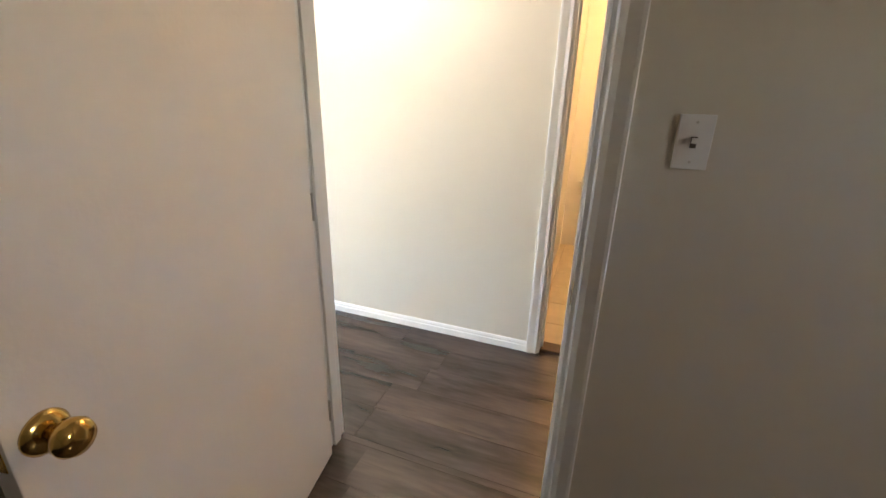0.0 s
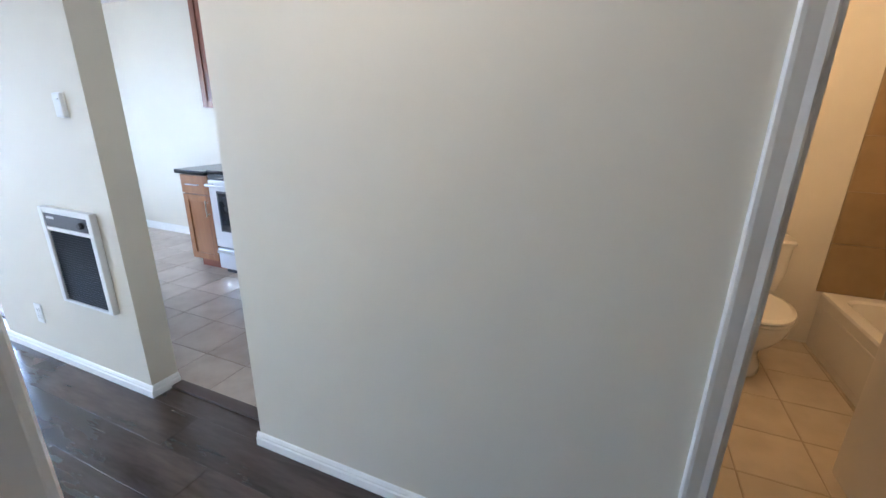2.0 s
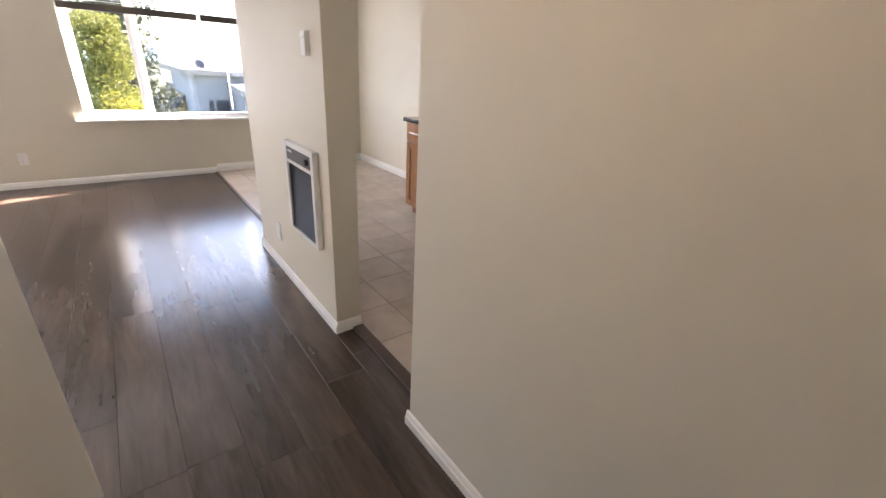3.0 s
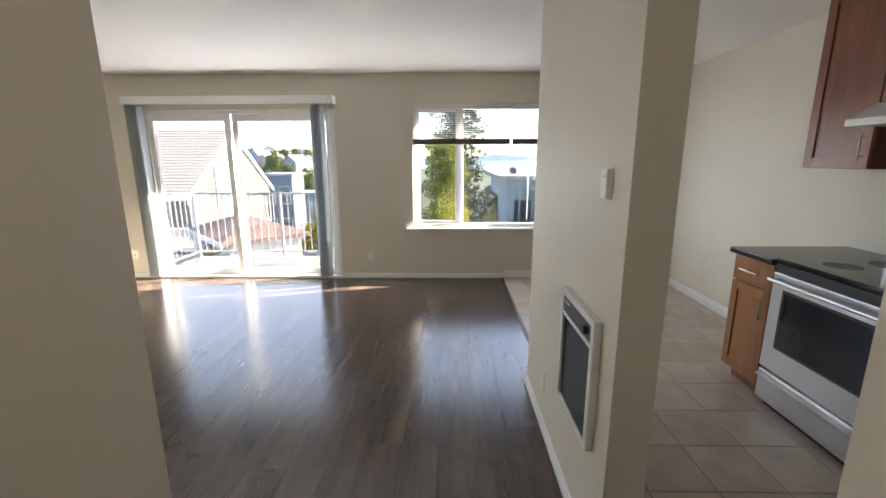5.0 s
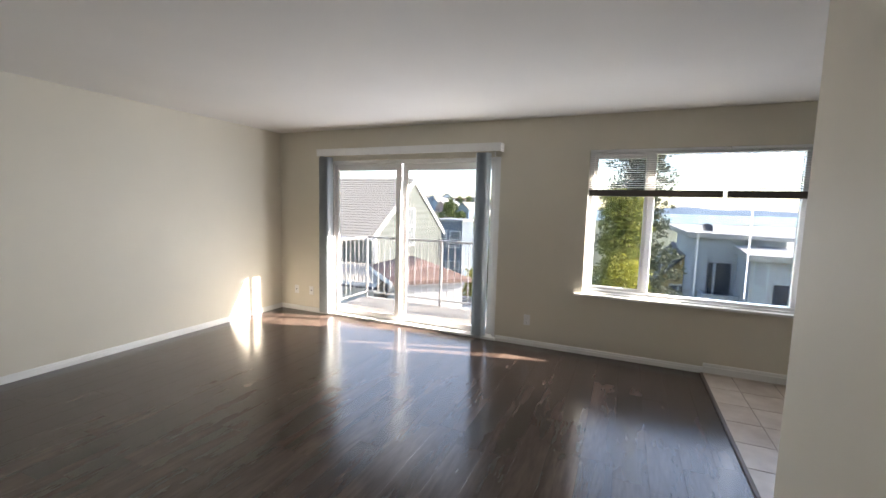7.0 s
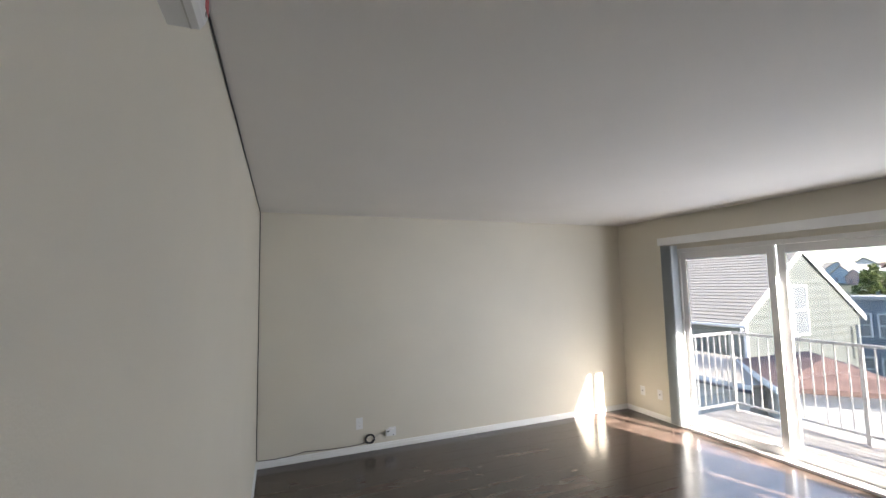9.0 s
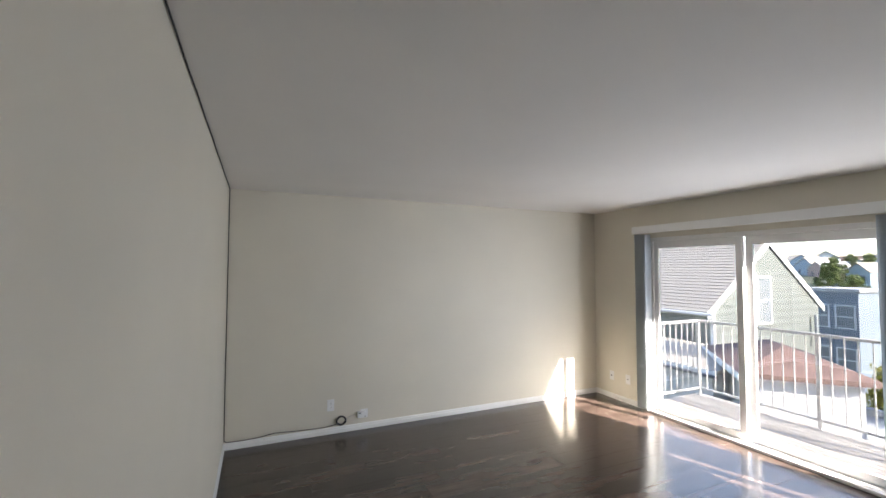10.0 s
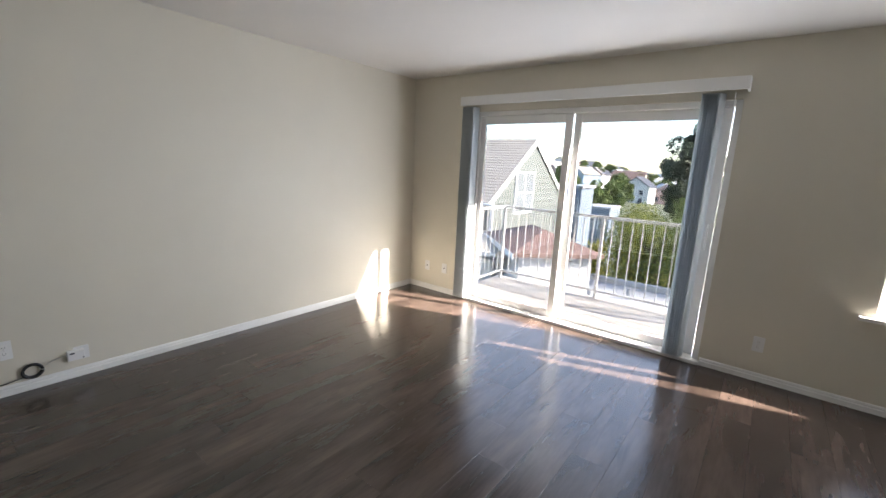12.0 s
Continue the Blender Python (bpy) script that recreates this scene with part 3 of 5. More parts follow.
# ---- window ----
wd = thing("window_1", "white vinyl three-light window with board sill", "window", kind="structure")
frame_of(WI[0], WI[1], WI[2], WI[3], 5.03, 5.13, 0.05, wd, M_VINYL, ("jamb", "frame_rail"))
for x in (-0.045, 1.145):
    part("mullion", box(x - 0.03, 5.045, WI[1] + 0.05, x + 0.03, 5.12, WI[3] - 0.05, 0.004), M_VINYL, wd)
for x0, x1 in ((WI[0] + 0.05, -0.075), (-0.015, 1.115), (1.175, WI[2] - 0.05)):
    if x1 - x0 < 0.8:
        sash = part("sash", box(x0, 5.05, WI[1] + 0.05, x0 + 0.03, 5.085, WI[3] - 0.05, 0.003), M_VINYL, wd)
        part("sash_stile", box(x1 - 0.03, 5.05, WI[1] + 0.05, x1, 5.085, WI[3] - 0.05, 0.003), M_VINYL, sash)
        part("sash_rail", box(x0 + 0.03, 5.051, WI[1] + 0.05, x1 - 0.03, 5.084, WI[1] + 0.085, 0.003), M_VINYL, sash)
        part("sash_rail", box(x0 + 0.03, 5.051, WI[3] - 0.085, x1 - 0.03, 5.084, WI[3] - 0.05, 0.003), M_VINYL, sash)
    g = part("pane", box(x0 + 0.005, 5.066, WI[1] + 0.055, x1 - 0.005, 5.072, WI[3] - 0.055), M_GLASS, wd)
    g.visible_shadow = False
part("window_sill", box(WI[0] - 0.078, 4.955, WI[1] - 0.024, WI[2] + 0.078, 5.032, WI[1] + 0.002, 0.005), M_LEDGE, wd, "white painted board sill")
part("sill_bead", box(WI[0] + 0.002, 5.010, WI[1] + 0.003, WI[2] - 0.002, 5.030, WI[1] + 0.022, 0.004), M_VINYL, wd)


def mini_blind(x0, x1):
    """Raised horizontal blind: headrail, open slats, dark bottom rail, cords."""
    v = thing("mini_blind", "white horizontal blind half raised with dark bottom rail", "blind", group="blinds in the window")
    part("head_rail", box(x0, 5.0, 2.068, x1, 5.028, 2.093, 0.002), M_MINI, v)
    me = None
    for k in range(17):
        z = 1.725 + k * 0.0205
        if me is None:
            b = bmesh.new()
            n = 4
            prof = [(-0.0125 + 0.025 * i / n, 0.0018 * (1 - (2 * i / n - 1) ** 2)) for i in range(n + 1)]
            prof += [(y, h + 0.0006) for y, h in reversed(prof)]
            loft([[(x, y, h) for y, h in prof] for x in (x0 + 0.004, x1 - 0.004)], b)
            s = link("slat", b, M_MINI, v)
            me = s.data
        else:
            s = new("slat", me)
            s.parent = v
        s.matrix_basis = pose(0, 5.014, z, 14, 0, 0)
    part("bottom_rail", box(x0 + 0.002, 4.994, 1.640, x1 - 0.002, 5.026, 1.702, 0.004), M_DARKRAIL, v, "dark bottom rail with gathered slats")
    for x in (x0 + 0.12, x1 - 0.12):
        part("ladder_cord", tube([(x, 5.000, 1.70), (x, 5.000, 2.07)], 0.001, 4), M_MINI, v)


mini_blind(-0.612, 0.535)
mini_blind(0.565, 1.712)

# ---- wall plates ----


def wall_plate(name, at, rz, kind, label, category):
    """Cover plate standing on local +y side; outlet, switch or jack."""
    w = thing(name, label, category, at, rz)
    part("plate", box(-0.035, 0, -0.058, 0.035, 0.006, 0.058, 0.0025), M_VINYL, w)
    if kind == "outlet":
        for z in (-0.02, 0.02):
            f = part("socket", box(-0.017, 0.005, z - 0.0145, 0.017, 0.0085, z + 0.0145, 0.002), M_TRIM, w)
            for x in (-0.006, 0.006):
                part("slot", box(x - 0.001, 0.0075, z - 0.003, x + 0.001, 0.0088, z + 0.006), M_BLACK, f)
            part("ground_hole", box(-0.002, 0.0075, z - 0.010, 0.002, 0.0088, z - 0.006), M_BLACK, f)
    elif kind == "switch":
        part("toggle_slot", box(-0.006, 0.005, -0.012, 0.006, 0.0068, 0.012), M_DARKRAIL, w)
        part("toggle", box(-0.0045, 0.006, -0.002, 0.0045, 0.017, 0.009, 0.001), M_TRIM, w)
    else:
        part("jack", box(-0.007, 0.005, -0.007, 0.007, 0.0075, 0.007, 0.001), M_BLACK, w)
    for z in (-0.042, 0.042) if kind != "outlet" else (0.0,):
        part("screw", lathe(((0.003, 0), (0.003, 0.001), (0.001, 0.0015)), Matrix.Translation((0, 0.006, z)) @ Matrix.Rotation(radians(-90), 4, "X"), 8), M_NICKEL, w)
    return w


wall_plate("power_outlet", (-1.175, YN, 0.285), 180, "outlet", "white duplex power outlet on the window wall", "outlet")
wall_plate("cable_jack", (-4.425, YN, 0.290), 180, "jack", "white blank cover plate low on the wall", "wall plate")
wall_plate("phone_jack", (-4.165, YN, 0.295), 180, "jack", "white wall plate with small dark jack", "wall plate")
wall_plate("power_outlet", (XW, 1.44, 0.285), -90, "outlet", "white duplex power outlet above the coiled cable", "outlet")
wall_plate("power_outlet", (XP0, 2.02, 0.275), 90, "outlet", "white power outlet on the stub wall", "outlet")
wall_plate("light_switch", (XH0 - 0.12, -1.59, 1.275), 90, "switch", "white toggle light switch beside the bedroom door", "light switch")

th = thing("thermostat", "white plastic wall thermostat on the stub wall", "thermostat", (XP0, 1.285, 1.388))
part("cover", box(-0.020, -0.027, -0.048, 0.0, 0.027, 0.048, 0.005), M_VINYL, th)
part("base_plate", box(-0.006, -0.030, -0.051, -0.0005, 0.030, 0.051, 0.002), M_TRIM, th)
part("set_dial", box(-0.025, -0.018, 0.020, -0.0215, 0.018, 0.026, 0.001), M_TRIM, th)

# wall heater
ht = thing("wall_heater", "white framed electric wall heater with black grille", "heater", (XP0, 1.447, 0.685))
Y0, Y1, Z0, Z1 = -0.207, 0.208, -0.250, 0.245
FW = 0.033
part("surround", box(-0.030, Y0, Z0, -0.0005, Y0 + FW, Z1, 0.004), M_VINYL, ht)
part("surround", box(-0.030, Y1 - FW, Z0, -0.0005, Y1, Z1, 0.004), M_VINYL, ht)
part("surround", box(-0.0295, Y0 + FW, Z1 - 0.028, -0.0005, Y1 - FW, Z1, 0.004), M_VINYL, ht)
part("surround", box(-0.0295, Y0 + FW, Z0, -0.0005, Y1 - FW, Z0 + 0.014, 0.004), M_VINYL, ht)
part("back_plate", box(-0.010, Y0 + FW, Z0 + 0.014, -0.001, Y1 - FW, Z1 - 0.028), M_BLACK, ht)
cp = part("control_panel", box(-0.026, Y0 + FW, 0.150, -0.011, Y1 - FW, 0.217, 0.003), M_PANEL, ht, "charcoal control strip")
part("control_knob", lathe(((0.016, 0), (0.016, 0.012), (0.013, 0.016), (0.001, 0.016)), Matrix.Translation((-0.026, -0.125, 0.183)) @ Matrix.Rotation(radians(-90), 4, "Y"), 20), M_BLACK, cp)
part("maker_mark", box(-0.0268, 0.095, 0.190, -0.0255, 0.160, 0.202), M_ALU, cp)
part("divider", box(-0.028, Y0 + FW, 0.131, -0.011, Y1 - FW, 0.149, 0.003), M_VINYL, ht)
for k in range(30):
    z = Z0 + 0.020 + k * 0.0125
    part("louvre", run(((0, 0), (0.010, -0.006), (0.011, -0.004), (0.001, 0.003)), (-0.0105, Y0 + FW, z), (-0.0105, Y1 - FW, z), (-1, 0, 0)), M_GRILLE, ht)

# smoke alarm high on the south wall
al = thing("alarm", "off-white wall alarm with red sticker under the ceiling", "alarm", (-1.05, YS, 2.288))
oct_ = lambda w, h, c: [(-w, -h + c), (-w + c, -h), (w - c, -h), (w, -h + c), (w, h - c), (w - c, h), (-w + c, h), (-w, h - c)]
part("body", loft([[(x, d, z) for x, z in oct_(0.092 - i, 0.116 - i, 0.034)] for d, i in ((0.0, 0.0), (0.052, 0.0), (0.060, 0.007), (0.063, 0.014))]), M_VINYL, al)
part("cover_seam", loft([[(x, d, z) for x, z in oct_(0.093, 0.117, 0.034)] for d in (0.036, 0.039)]), M_ALU, al)
part("sticker", box(-0.066, 0.0632, -0.085, -0.034, 0.0642, -0.035), M_RED, al, "faded red sticker")
part("test_button", box(-0.024, 0.0632, -0.078, -0.006, 0.0655, -0.066, 0.001), M_TRIM, al)
part("test_button", box(-0.024, 0.0632, -0.062, -0.006, 0.0655, -0.050, 0.001), M_TRIM, al)
part("sensor_hole", lathe(((0.005, 0), (0.005, 0.0008), (0.001, 0.0009)), Matrix.Translation((-0.042, 0.0632, -0.094)) @ Matrix.Rotation(radians(-90), 4, "X"), 10), M_BLACK, al)

# antenna cable round the room, coil and wall box
cb = thing("coax_cable", "thin black cable along ceiling, corner and baseboard", "cable", (XW, YS, 0))
lx, ly = -XW + XH0 - 0.02, 0.0
pts = [(lx, 0.005, H - 0.006)] + [(lx * (1 - k / 12), 0.005 + 0.002 * (k % 2), H - 0.006) for k in range(1, 12)]
part("ceiling_run", tube(pts + [(0.006, 0.006, H - 0.006)], 0.0035, 6), M_BLACK, cb)
part("corner_drop", tube([(0.006, 0.006, H - 0.008)] + [(0.006 + 0.002 * (k % 2), 0.006, H - 0.2 * k) for k in range(1, 12)] + [(0.006, 0.008, 0.085)], 0.0035, 6), M_BLACK, cb)
part("floor_run", tube([(0.006, 0.008, 0.084), (0.016, 0.03, 0.074), (0.017, 0.16, 0.070), (0.017, 0.30, 0.076), (0.006, 0.44, 0.092), (0.010, 0.60, 0.083), (0.017, 0.80, 0.079), (0.017, 0.95, 0.080), (0.014, 1.03, 0.092)], 0.0033, 6), M_BLACK, cb)
co = thing("cable_coil", "coil of black cable tied at the baseboard", "cable coil", (XW + 0.018, 1.545, 0.122))
for k in range(7):
    r = 0.040 + 0.0035 * (k % 4)
    part("loop", tube([(0.004 * (k - 3) * 0.8, (r + 0.002 * math.sin(3 * a + k)) * math.cos(a), (r * 0.92) * math.sin(a)) for a in [2 * math.pi * i / 26 for i in range(27)]], 0.0036, 6, caps=False), M_BLACK, co)
part("cable_tie", tube([(-0.014, 0.036, 0.0), (0.0, 0.030, 0.006), (0.014, 0.040, 0.0), (0.014, 0.056, 0.0)], 0.002, 5), M_TRIM, co)
part("tail", tube([(0.004, 0.045, 0.01), (0.006, 0.09, 0.035), (0.008, 0.13, 0.045), (0.010, 0.172, 0.055)], 0.0025, 5), M_ALU, co)
jb = thing("junction_box", "small white plastic box plugged in above the baseboard", "junction box", (XW, 1.765, 0.160))
part("plate", box(0.0, -0.020, -0.045, 0.006, 0.060, 0.045, 0.002), M_VINYL, jb)
part("case", box(0.006, -0.055, -0.032, 0.040, 0.030, 0.032, 0.003), M_VINYL, jb)
part("label_mark", box(0.0395, -0.045, 0.012, 0.0408, -0.020, 0.022), M_DARKGLASS, jb, "blue-grey printed mark")
part("port", box(0.0395, 0.018, -0.026, 0.0408, 0.026, -0.016), M_BLACK, jb)

# bathroom lamp, and an unseen hall fixture added to carry the fill light
for at, grp in (((-0.30, -0.25, H), "hall"), ((1.35, -1.75, H), "bathroom")):
    cl = thing("ceiling_light", "unseen round warm flush ceiling light in the " + grp, "ceiling light", at)
    part("base", lathe(((0.13, 0.0), (0.13, -0.02), (0.12, -0.028), (0.001, -0.028))), M_BRASS, cl)
    part("diffuser", lathe(((0.118, -0.029), (0.112, -0.05), (0.09, -0.068), (0.05, -0.08), (0.001, -0.084))), M_LAMP, cl, smooth=True)
# ---- kitchen ----
KX = 1.69        # plane of the cabinet and stove fronts


def bar_handle(parent, p0, p1, out):
    """Bar pull between two points, standing off on two posts."""
    o = Vector(out) * 0.028
    a, c = Vector(p0), Vector(p1)
    h = part("handle", tube([a + o, c + o], 0.005, 8), M_NICKEL, parent, "brushed metal bar handle")
    for f in (0.14, 0.86):
        q = a.lerp(c, f)
        part("post", tube([q, q + o], 0.0035, 6), M_NICKEL, h)


def shaker_front(name, y0, y1, z0, z1, x, parent, material, frame=0.055, panel=True):
    """Front facing -x: four frame members round a recessed panel."""
    d = part(name, box(x, y0 + frame, z0 + frame, x + 0.010, y1 - frame, z1 - frame), material, parent)
    for a in ((y0, y0 + frame, z0, z1), (y1 - frame, y1, z0, z1)):
        part("stile", box(x - 0.009, a[0], a[2], x + 0.011, a[1], a[3], 0.002), material, d)
    for a in ((z0, z0 + frame), (z1 - frame, z1)):
        part("rail", box(x - 0.0085, y0 + frame, a[0], x + 0.0105, y1 - frame, a[1], 0.002), material, d)
    return d


def base_cabinet(y0, y1, label, hinge_low=True):
    c = thing("base_cabinet", label, "cabinet", (KX, (y0 + y1) / 2, 0))
    h = (y1 - y0) / 2
    depth = XE - KX
    part("carcass", box(0.022, -h, 0.11, depth - 0.015, h, 0.868, 0.001), M_CAB, c)
    part("toe_kick", box(0.085, -h + 0.002, 0.012, depth - 0.02, h - 0.002, 0.109), M_TOE, c, "dark red toe kick")
    dr = part("drawer_front", box(0.0, -h + 0.004, 0.705, 0.021, h - 0.004, 0.862, 0.003), M_CAB, c)
    bar_handle(dr, (0, -0.075, 0.785), (0, 0.075, 0.785), (-1, 0, 0))
    d = shaker_front("door", -h + 0.004, h - 0.004, 0.115, 0.695, 0.010, c, M_CAB)
    bar_handle(d, (0.0, -h + 0.032, 0.52), (0.0, -h + 0.032, 0.66), (-1, 0, 0))
    return c


base_cabinet(2.256, 2.592, "honey brown wooden base cabinet beside the stove")
base_cabinet(1.0, 1.482, "honey brown wooden base cabinet in the kitchen")
for nm, y0, y1 in (("countertop", 2.254, 2.618), ("countertop", 0.40, 1.485)):
    w = thing(nm, "polished black granite countertop with eased edge", "countertop", (KX, (y0 + y1) / 2, 0.87))
    h = (y1 - y0) / 2
    part("slab", box(-0.025, -h, 0, XE - KX - 0.003, h, 0.035, 0.008, seg=3), M_GRANITE, w)

# stove
S0, S1 = 1.488, 2.251
sv = thing("stove", "stainless steel electric range with black glass top", "stove", (KX, (S0 + S1) / 2, 0))
h = (S1 - S0) / 2
part("body", box(0.03, -h, 0.05, 0.66, h, 0.885, 0.004), M_STEEL, sv)
part("cooktop", box(-0.005, -h, 0.886, 0.66, h, 0.915, 0.008, seg=3), M_COOK, sv, "black ceramic glass cooktop")
for y, x, r in ((-0.19, 0.19, 0.10), (0.19, 0.19, 0.08), (-0.19, 0.46, 0.08), (0.19, 0.46, 0.10)):
    part("burner_ring", lathe(((r, 0), (r, 0.0006), (r - 0.004, 0.0008), (r - 0.006, 0.0002)), Matrix.Translation((x, y, 0.9152)), 32), M_PANEL, sv)
od = part("oven_door", box(-0.006, -h + 0.003, 0.265, 0.029, h - 0.003, 0.835, 0.006), M_STEEL, sv, "stainless oven door with dark window")
part("door_window", box(-0.009, -h + 0.10, 0.42, -0.0055, h - 0.10, 0.735, 0.002), M_OVEN, od)
part("window_trim", box(-0.0075, -h + 0.085, 0.405, -0.0058, h - 0.085, 0.75, 0.001), M_BLACK, od)
oh = part("oven_handle", tube([(-0.05, -h + 0.03, 0.80), (-0.05, h - 0.03, 0.80)], 0.013, 12), M_STEEL, od)
for y in (-h + 0.06, h - 0.06):
    part("handle_mount", tube([(-0.006, y, 0.80), (-0.05, y, 0.80)], 0.011, 8), M_STEEL, oh)
part("vent_strip", box(0.0, -h + 0.003, 0.840, 0.029, h - 0.003, 0.884, 0.003), M_BLACK, sv)
dw = part("storage_drawer", box(-0.004, -h + 0.003, 0.065, 0.029, h - 0.003, 0.25, 0.006), M_STEEL, sv, "stainless storage drawer")
part("drawer_lip", run(((0, 0), (0.025, 0.004), (0.028, 0.016), (0.012, 0.026), (0, 0.028)), (-0.004, -h + 0.02, 0.205), (-0.004, h - 0.02, 0.205), (-1, 0, 0)), M_STEEL, dw)
part("kick_shadow", box(0.05, -h + 0.01, 0.0, 0.62, h - 0.01, 0.049), M_BLACK, sv)
bg = part("backguard", box(0.60, -h, 0.916, 0.665, h, 1.09, 0.008), M_STEEL, sv)
part("control_glass", box(0.597, -h + 0.05, 0.945, 0.601, h - 0.05, 1.07, 0.001), M_COOK, bg)
for y in (-0.30, -0.22, 0.22, 0.30):
    part("knob", lathe(((0.020, 0), (0.020, 0.016), (0.016, 0.022), (0.001, 0.022)), Matrix.Translation((0.597, y, 1.00)) @ Matrix.Rotation(radians(-90), 4, "Y"), 16), M_STEEL, bg)


def wall_cabinet(y0, y1, z0, z1, label, handle_y):
    c = thing("wall_cabinet", label, "cabinet", (XE - 0.335, (y0 + y1) / 2, 0))
    h = (y1 - y0) / 2
    part("carcass", box(0.022, -h, z0, 0.333, h, z1, 0.001), M_CABUP, c)
    d = shaker_front("door", -h + 0.003, h - 0.003, z0 + 0.003, z1 - 0.003, 0.010, c, M_CABUP, 0.06)
    if handle_y:
        s = -h + 0.034 if handle_y < 0 else h - 0.034
        bar_handle(d, (0.0, s, z0 + 0.05), (0.0, s, z0 + 0.19), (-1, 0, 0))
    return c


wall_cabinet(2.254, 2.68, 1.405, 2.40, "red-brown wooden wall cabinet with panel door", -1)
wall_cabinet(S0, 1.868, 1.75, 2.40, "short red-brown wall cabinet over the range hood", 0)
wall_cabinet(1.871, S1, 1.75, 2.40, "short red-brown wall cabinet over the range hood", 0)
wall_cabinet(1.0, S0 - 0.003, 1.405, 2.40, "red-brown wooden wall cabinet with panel door", 1)
hd = thing("range_hood", "white range hood under short wall cabinets", "range hood", (XE - 0.50, (S0 + S1) / 2, 1.628))
part("canopy", loft([[(0.0, y, 0.0), (0.0, y, 0.035), (0.15, y, 0.118), (0.495, y, 0.118), (0.495, y, 0.0)] for y in (-h + 0.002, h - 0.002)]), M_VINYL, hd)
part("filter", box(0.08, -0.25, -0.004, 0.42, 0.25, -0.0005, 0.001), M_ALU, hd)
part("switch_strip", box(-0.003, -0.10, 0.010, -0.0005, 0.10, 0.026, 0.0005), M_PANEL, hd)

# ---- bathroom ----
tb = thing("bathtub", "white enamel bathtub with apron front", "bathtub", (0.465, -2.118, 0))
L = XE - 0.465 - 0.014


def rect_ring(x0, y0, x1, y1, z, r, n=6):
    out = []
    for cx, cy, a in ((x1 - r, y1 - r, 0), (x0 + r, y1 - r, 90), (x0 + r, y0 + r, 180), (x1 - r, y0 + r, 270)):
        out += [(cx + r * math.cos(radians(a + 90 * k / n)), cy + r * math.sin(radians(a + 90 * k / n)), z) for k in range(n + 1)]
    return out


part("shell", loft([rect_ring(0, -0.745, L, 0, 0.012, 0.01), rect_ring(0, -0.745, L, 0, 0.355, 0.01), rect_ring(0.006, -0.739, L - 0.006, -0.006, 0.368, 0.01), rect_ring(0.07, -0.69, L - 0.07, -0.07, 0.368, 0.10), rect_ring(0.085, -0.675, L - 0.085, -0.085, 0.355, 0.10), rect_ring(0.16, -0.66, L - 0.13, -0.13, 0.10, 0.12), rect_ring(0.2, -0.62, L - 0.17, -0.17, 0.075, 0.12)]), M_PORC, tb)
part("apron_panel", box(0.10, 0.0005, 0.06, L - 0.10, 0.006, 0.30, 0.004), M_PORC, tb)
part("overflow_plate", lathe(((0.035, 0), (0.035, 0.004), (0.02, 0.008), (0.001, 0.008)), Matrix.Translation((L - 0.105, -0.39, 0.27)) @ Matrix.Rotation(radians(-90), 4, "Y")), M_CHROME, tb)

to = thing("toilet", "white porcelain two-piece toilet with closed lid", "toilet", (XE - 0.03, -1.648, 0.012))


def egg(cx, a, bw, z, n=28):
    """Egg outline: round at the front (-x), squarer behind."""
    return [(cx - a * math.cos(t) * (1.0 if math.cos(t) > 0 else 0.82), bw * math.sin(t), z) for t in [2 * math.pi * k / n for k in range(n)]]


part("pedestal", loft([egg(-0.40, 0.20, 0.120, 0.0), egg(-0.40, 0.195, 0.116, 0.035), egg(-0.40, 0.165, 0.098, 0.08), egg(-0.41, 0.165, 0.100, 0.14), egg(-0.44, 0.205, 0.135, 0.20), egg(-0.46, 0.245, 0.168, 0.265), egg(-0.47, 0.266, 0.181, 0.325), egg(-0.47, 0.270, 0.183, 0.36)]), M_PORC, to, smooth=True)
part("seat", loft([egg(-0.47, 0.272, 0.184, 0.363), egg(-0.47, 0.280, 0.190, 0.369), egg(-0.47, 0.280, 0.190, 0.379), egg(-0.47, 0.274, 0.185, 0.384)]), M_PORC, to)
part("lid", loft([egg(-0.47, 0.274, 0.186, 0.388), egg(-0.47, 0.282, 0.191, 0.393), egg(-0.47, 0.278, 0.188, 0.402), egg(-0.47, 0.25, 0.165, 0.409)]), M_PORC, to)
part("shelf", box(-0.28, -0.13, 0.25, -0.03, 0.13, 0.384, 0.03), M_PORC, to)
tk = part("tank", loft([rect_ring(-0.205, -0.185, -0.012, 0.185, 0.386, 0.03), rect_ring(-0.215, -0.205, -0.012, 0.205, 0.50, 0.03), rect_ring(-0.22, -0.208, -0.010, 0.208, 0.675, 0.03)]), M_PORC, to)
part("tank_lid", loft([rect_ring(-0.230, -0.216, -0.006, 0.216, 0.676, 0.03), rect_ring(-0.232, -0.218, -0.005, 0.218, 0.692, 0.03), rect_ring(-0.222, -0.208, -0.012, 0.208, 0.706, 0.03)]), M_PORC, tk)
lv = part("flush_lever", tube([(-0.219, 0.165, 0.635), (-0.238, 0.165, 0.635), (-0.240, 0.150, 0.630), (-0.240, 0.105, 0.620)], [0.011, 0.010, 0.007, 0.006], 8), M_BRONZE, to, "dark metal flush lever")
part("supply_line", tube([(-0.03, 0.27, 0.17), (-0.07, 0.27, 0.17), (-0.09, 0.25, 0.22), (-0.09, 0.20, 0.32), (-0.09, 0.17, 0.39)], 0.006, 8), M_NICKEL, to)
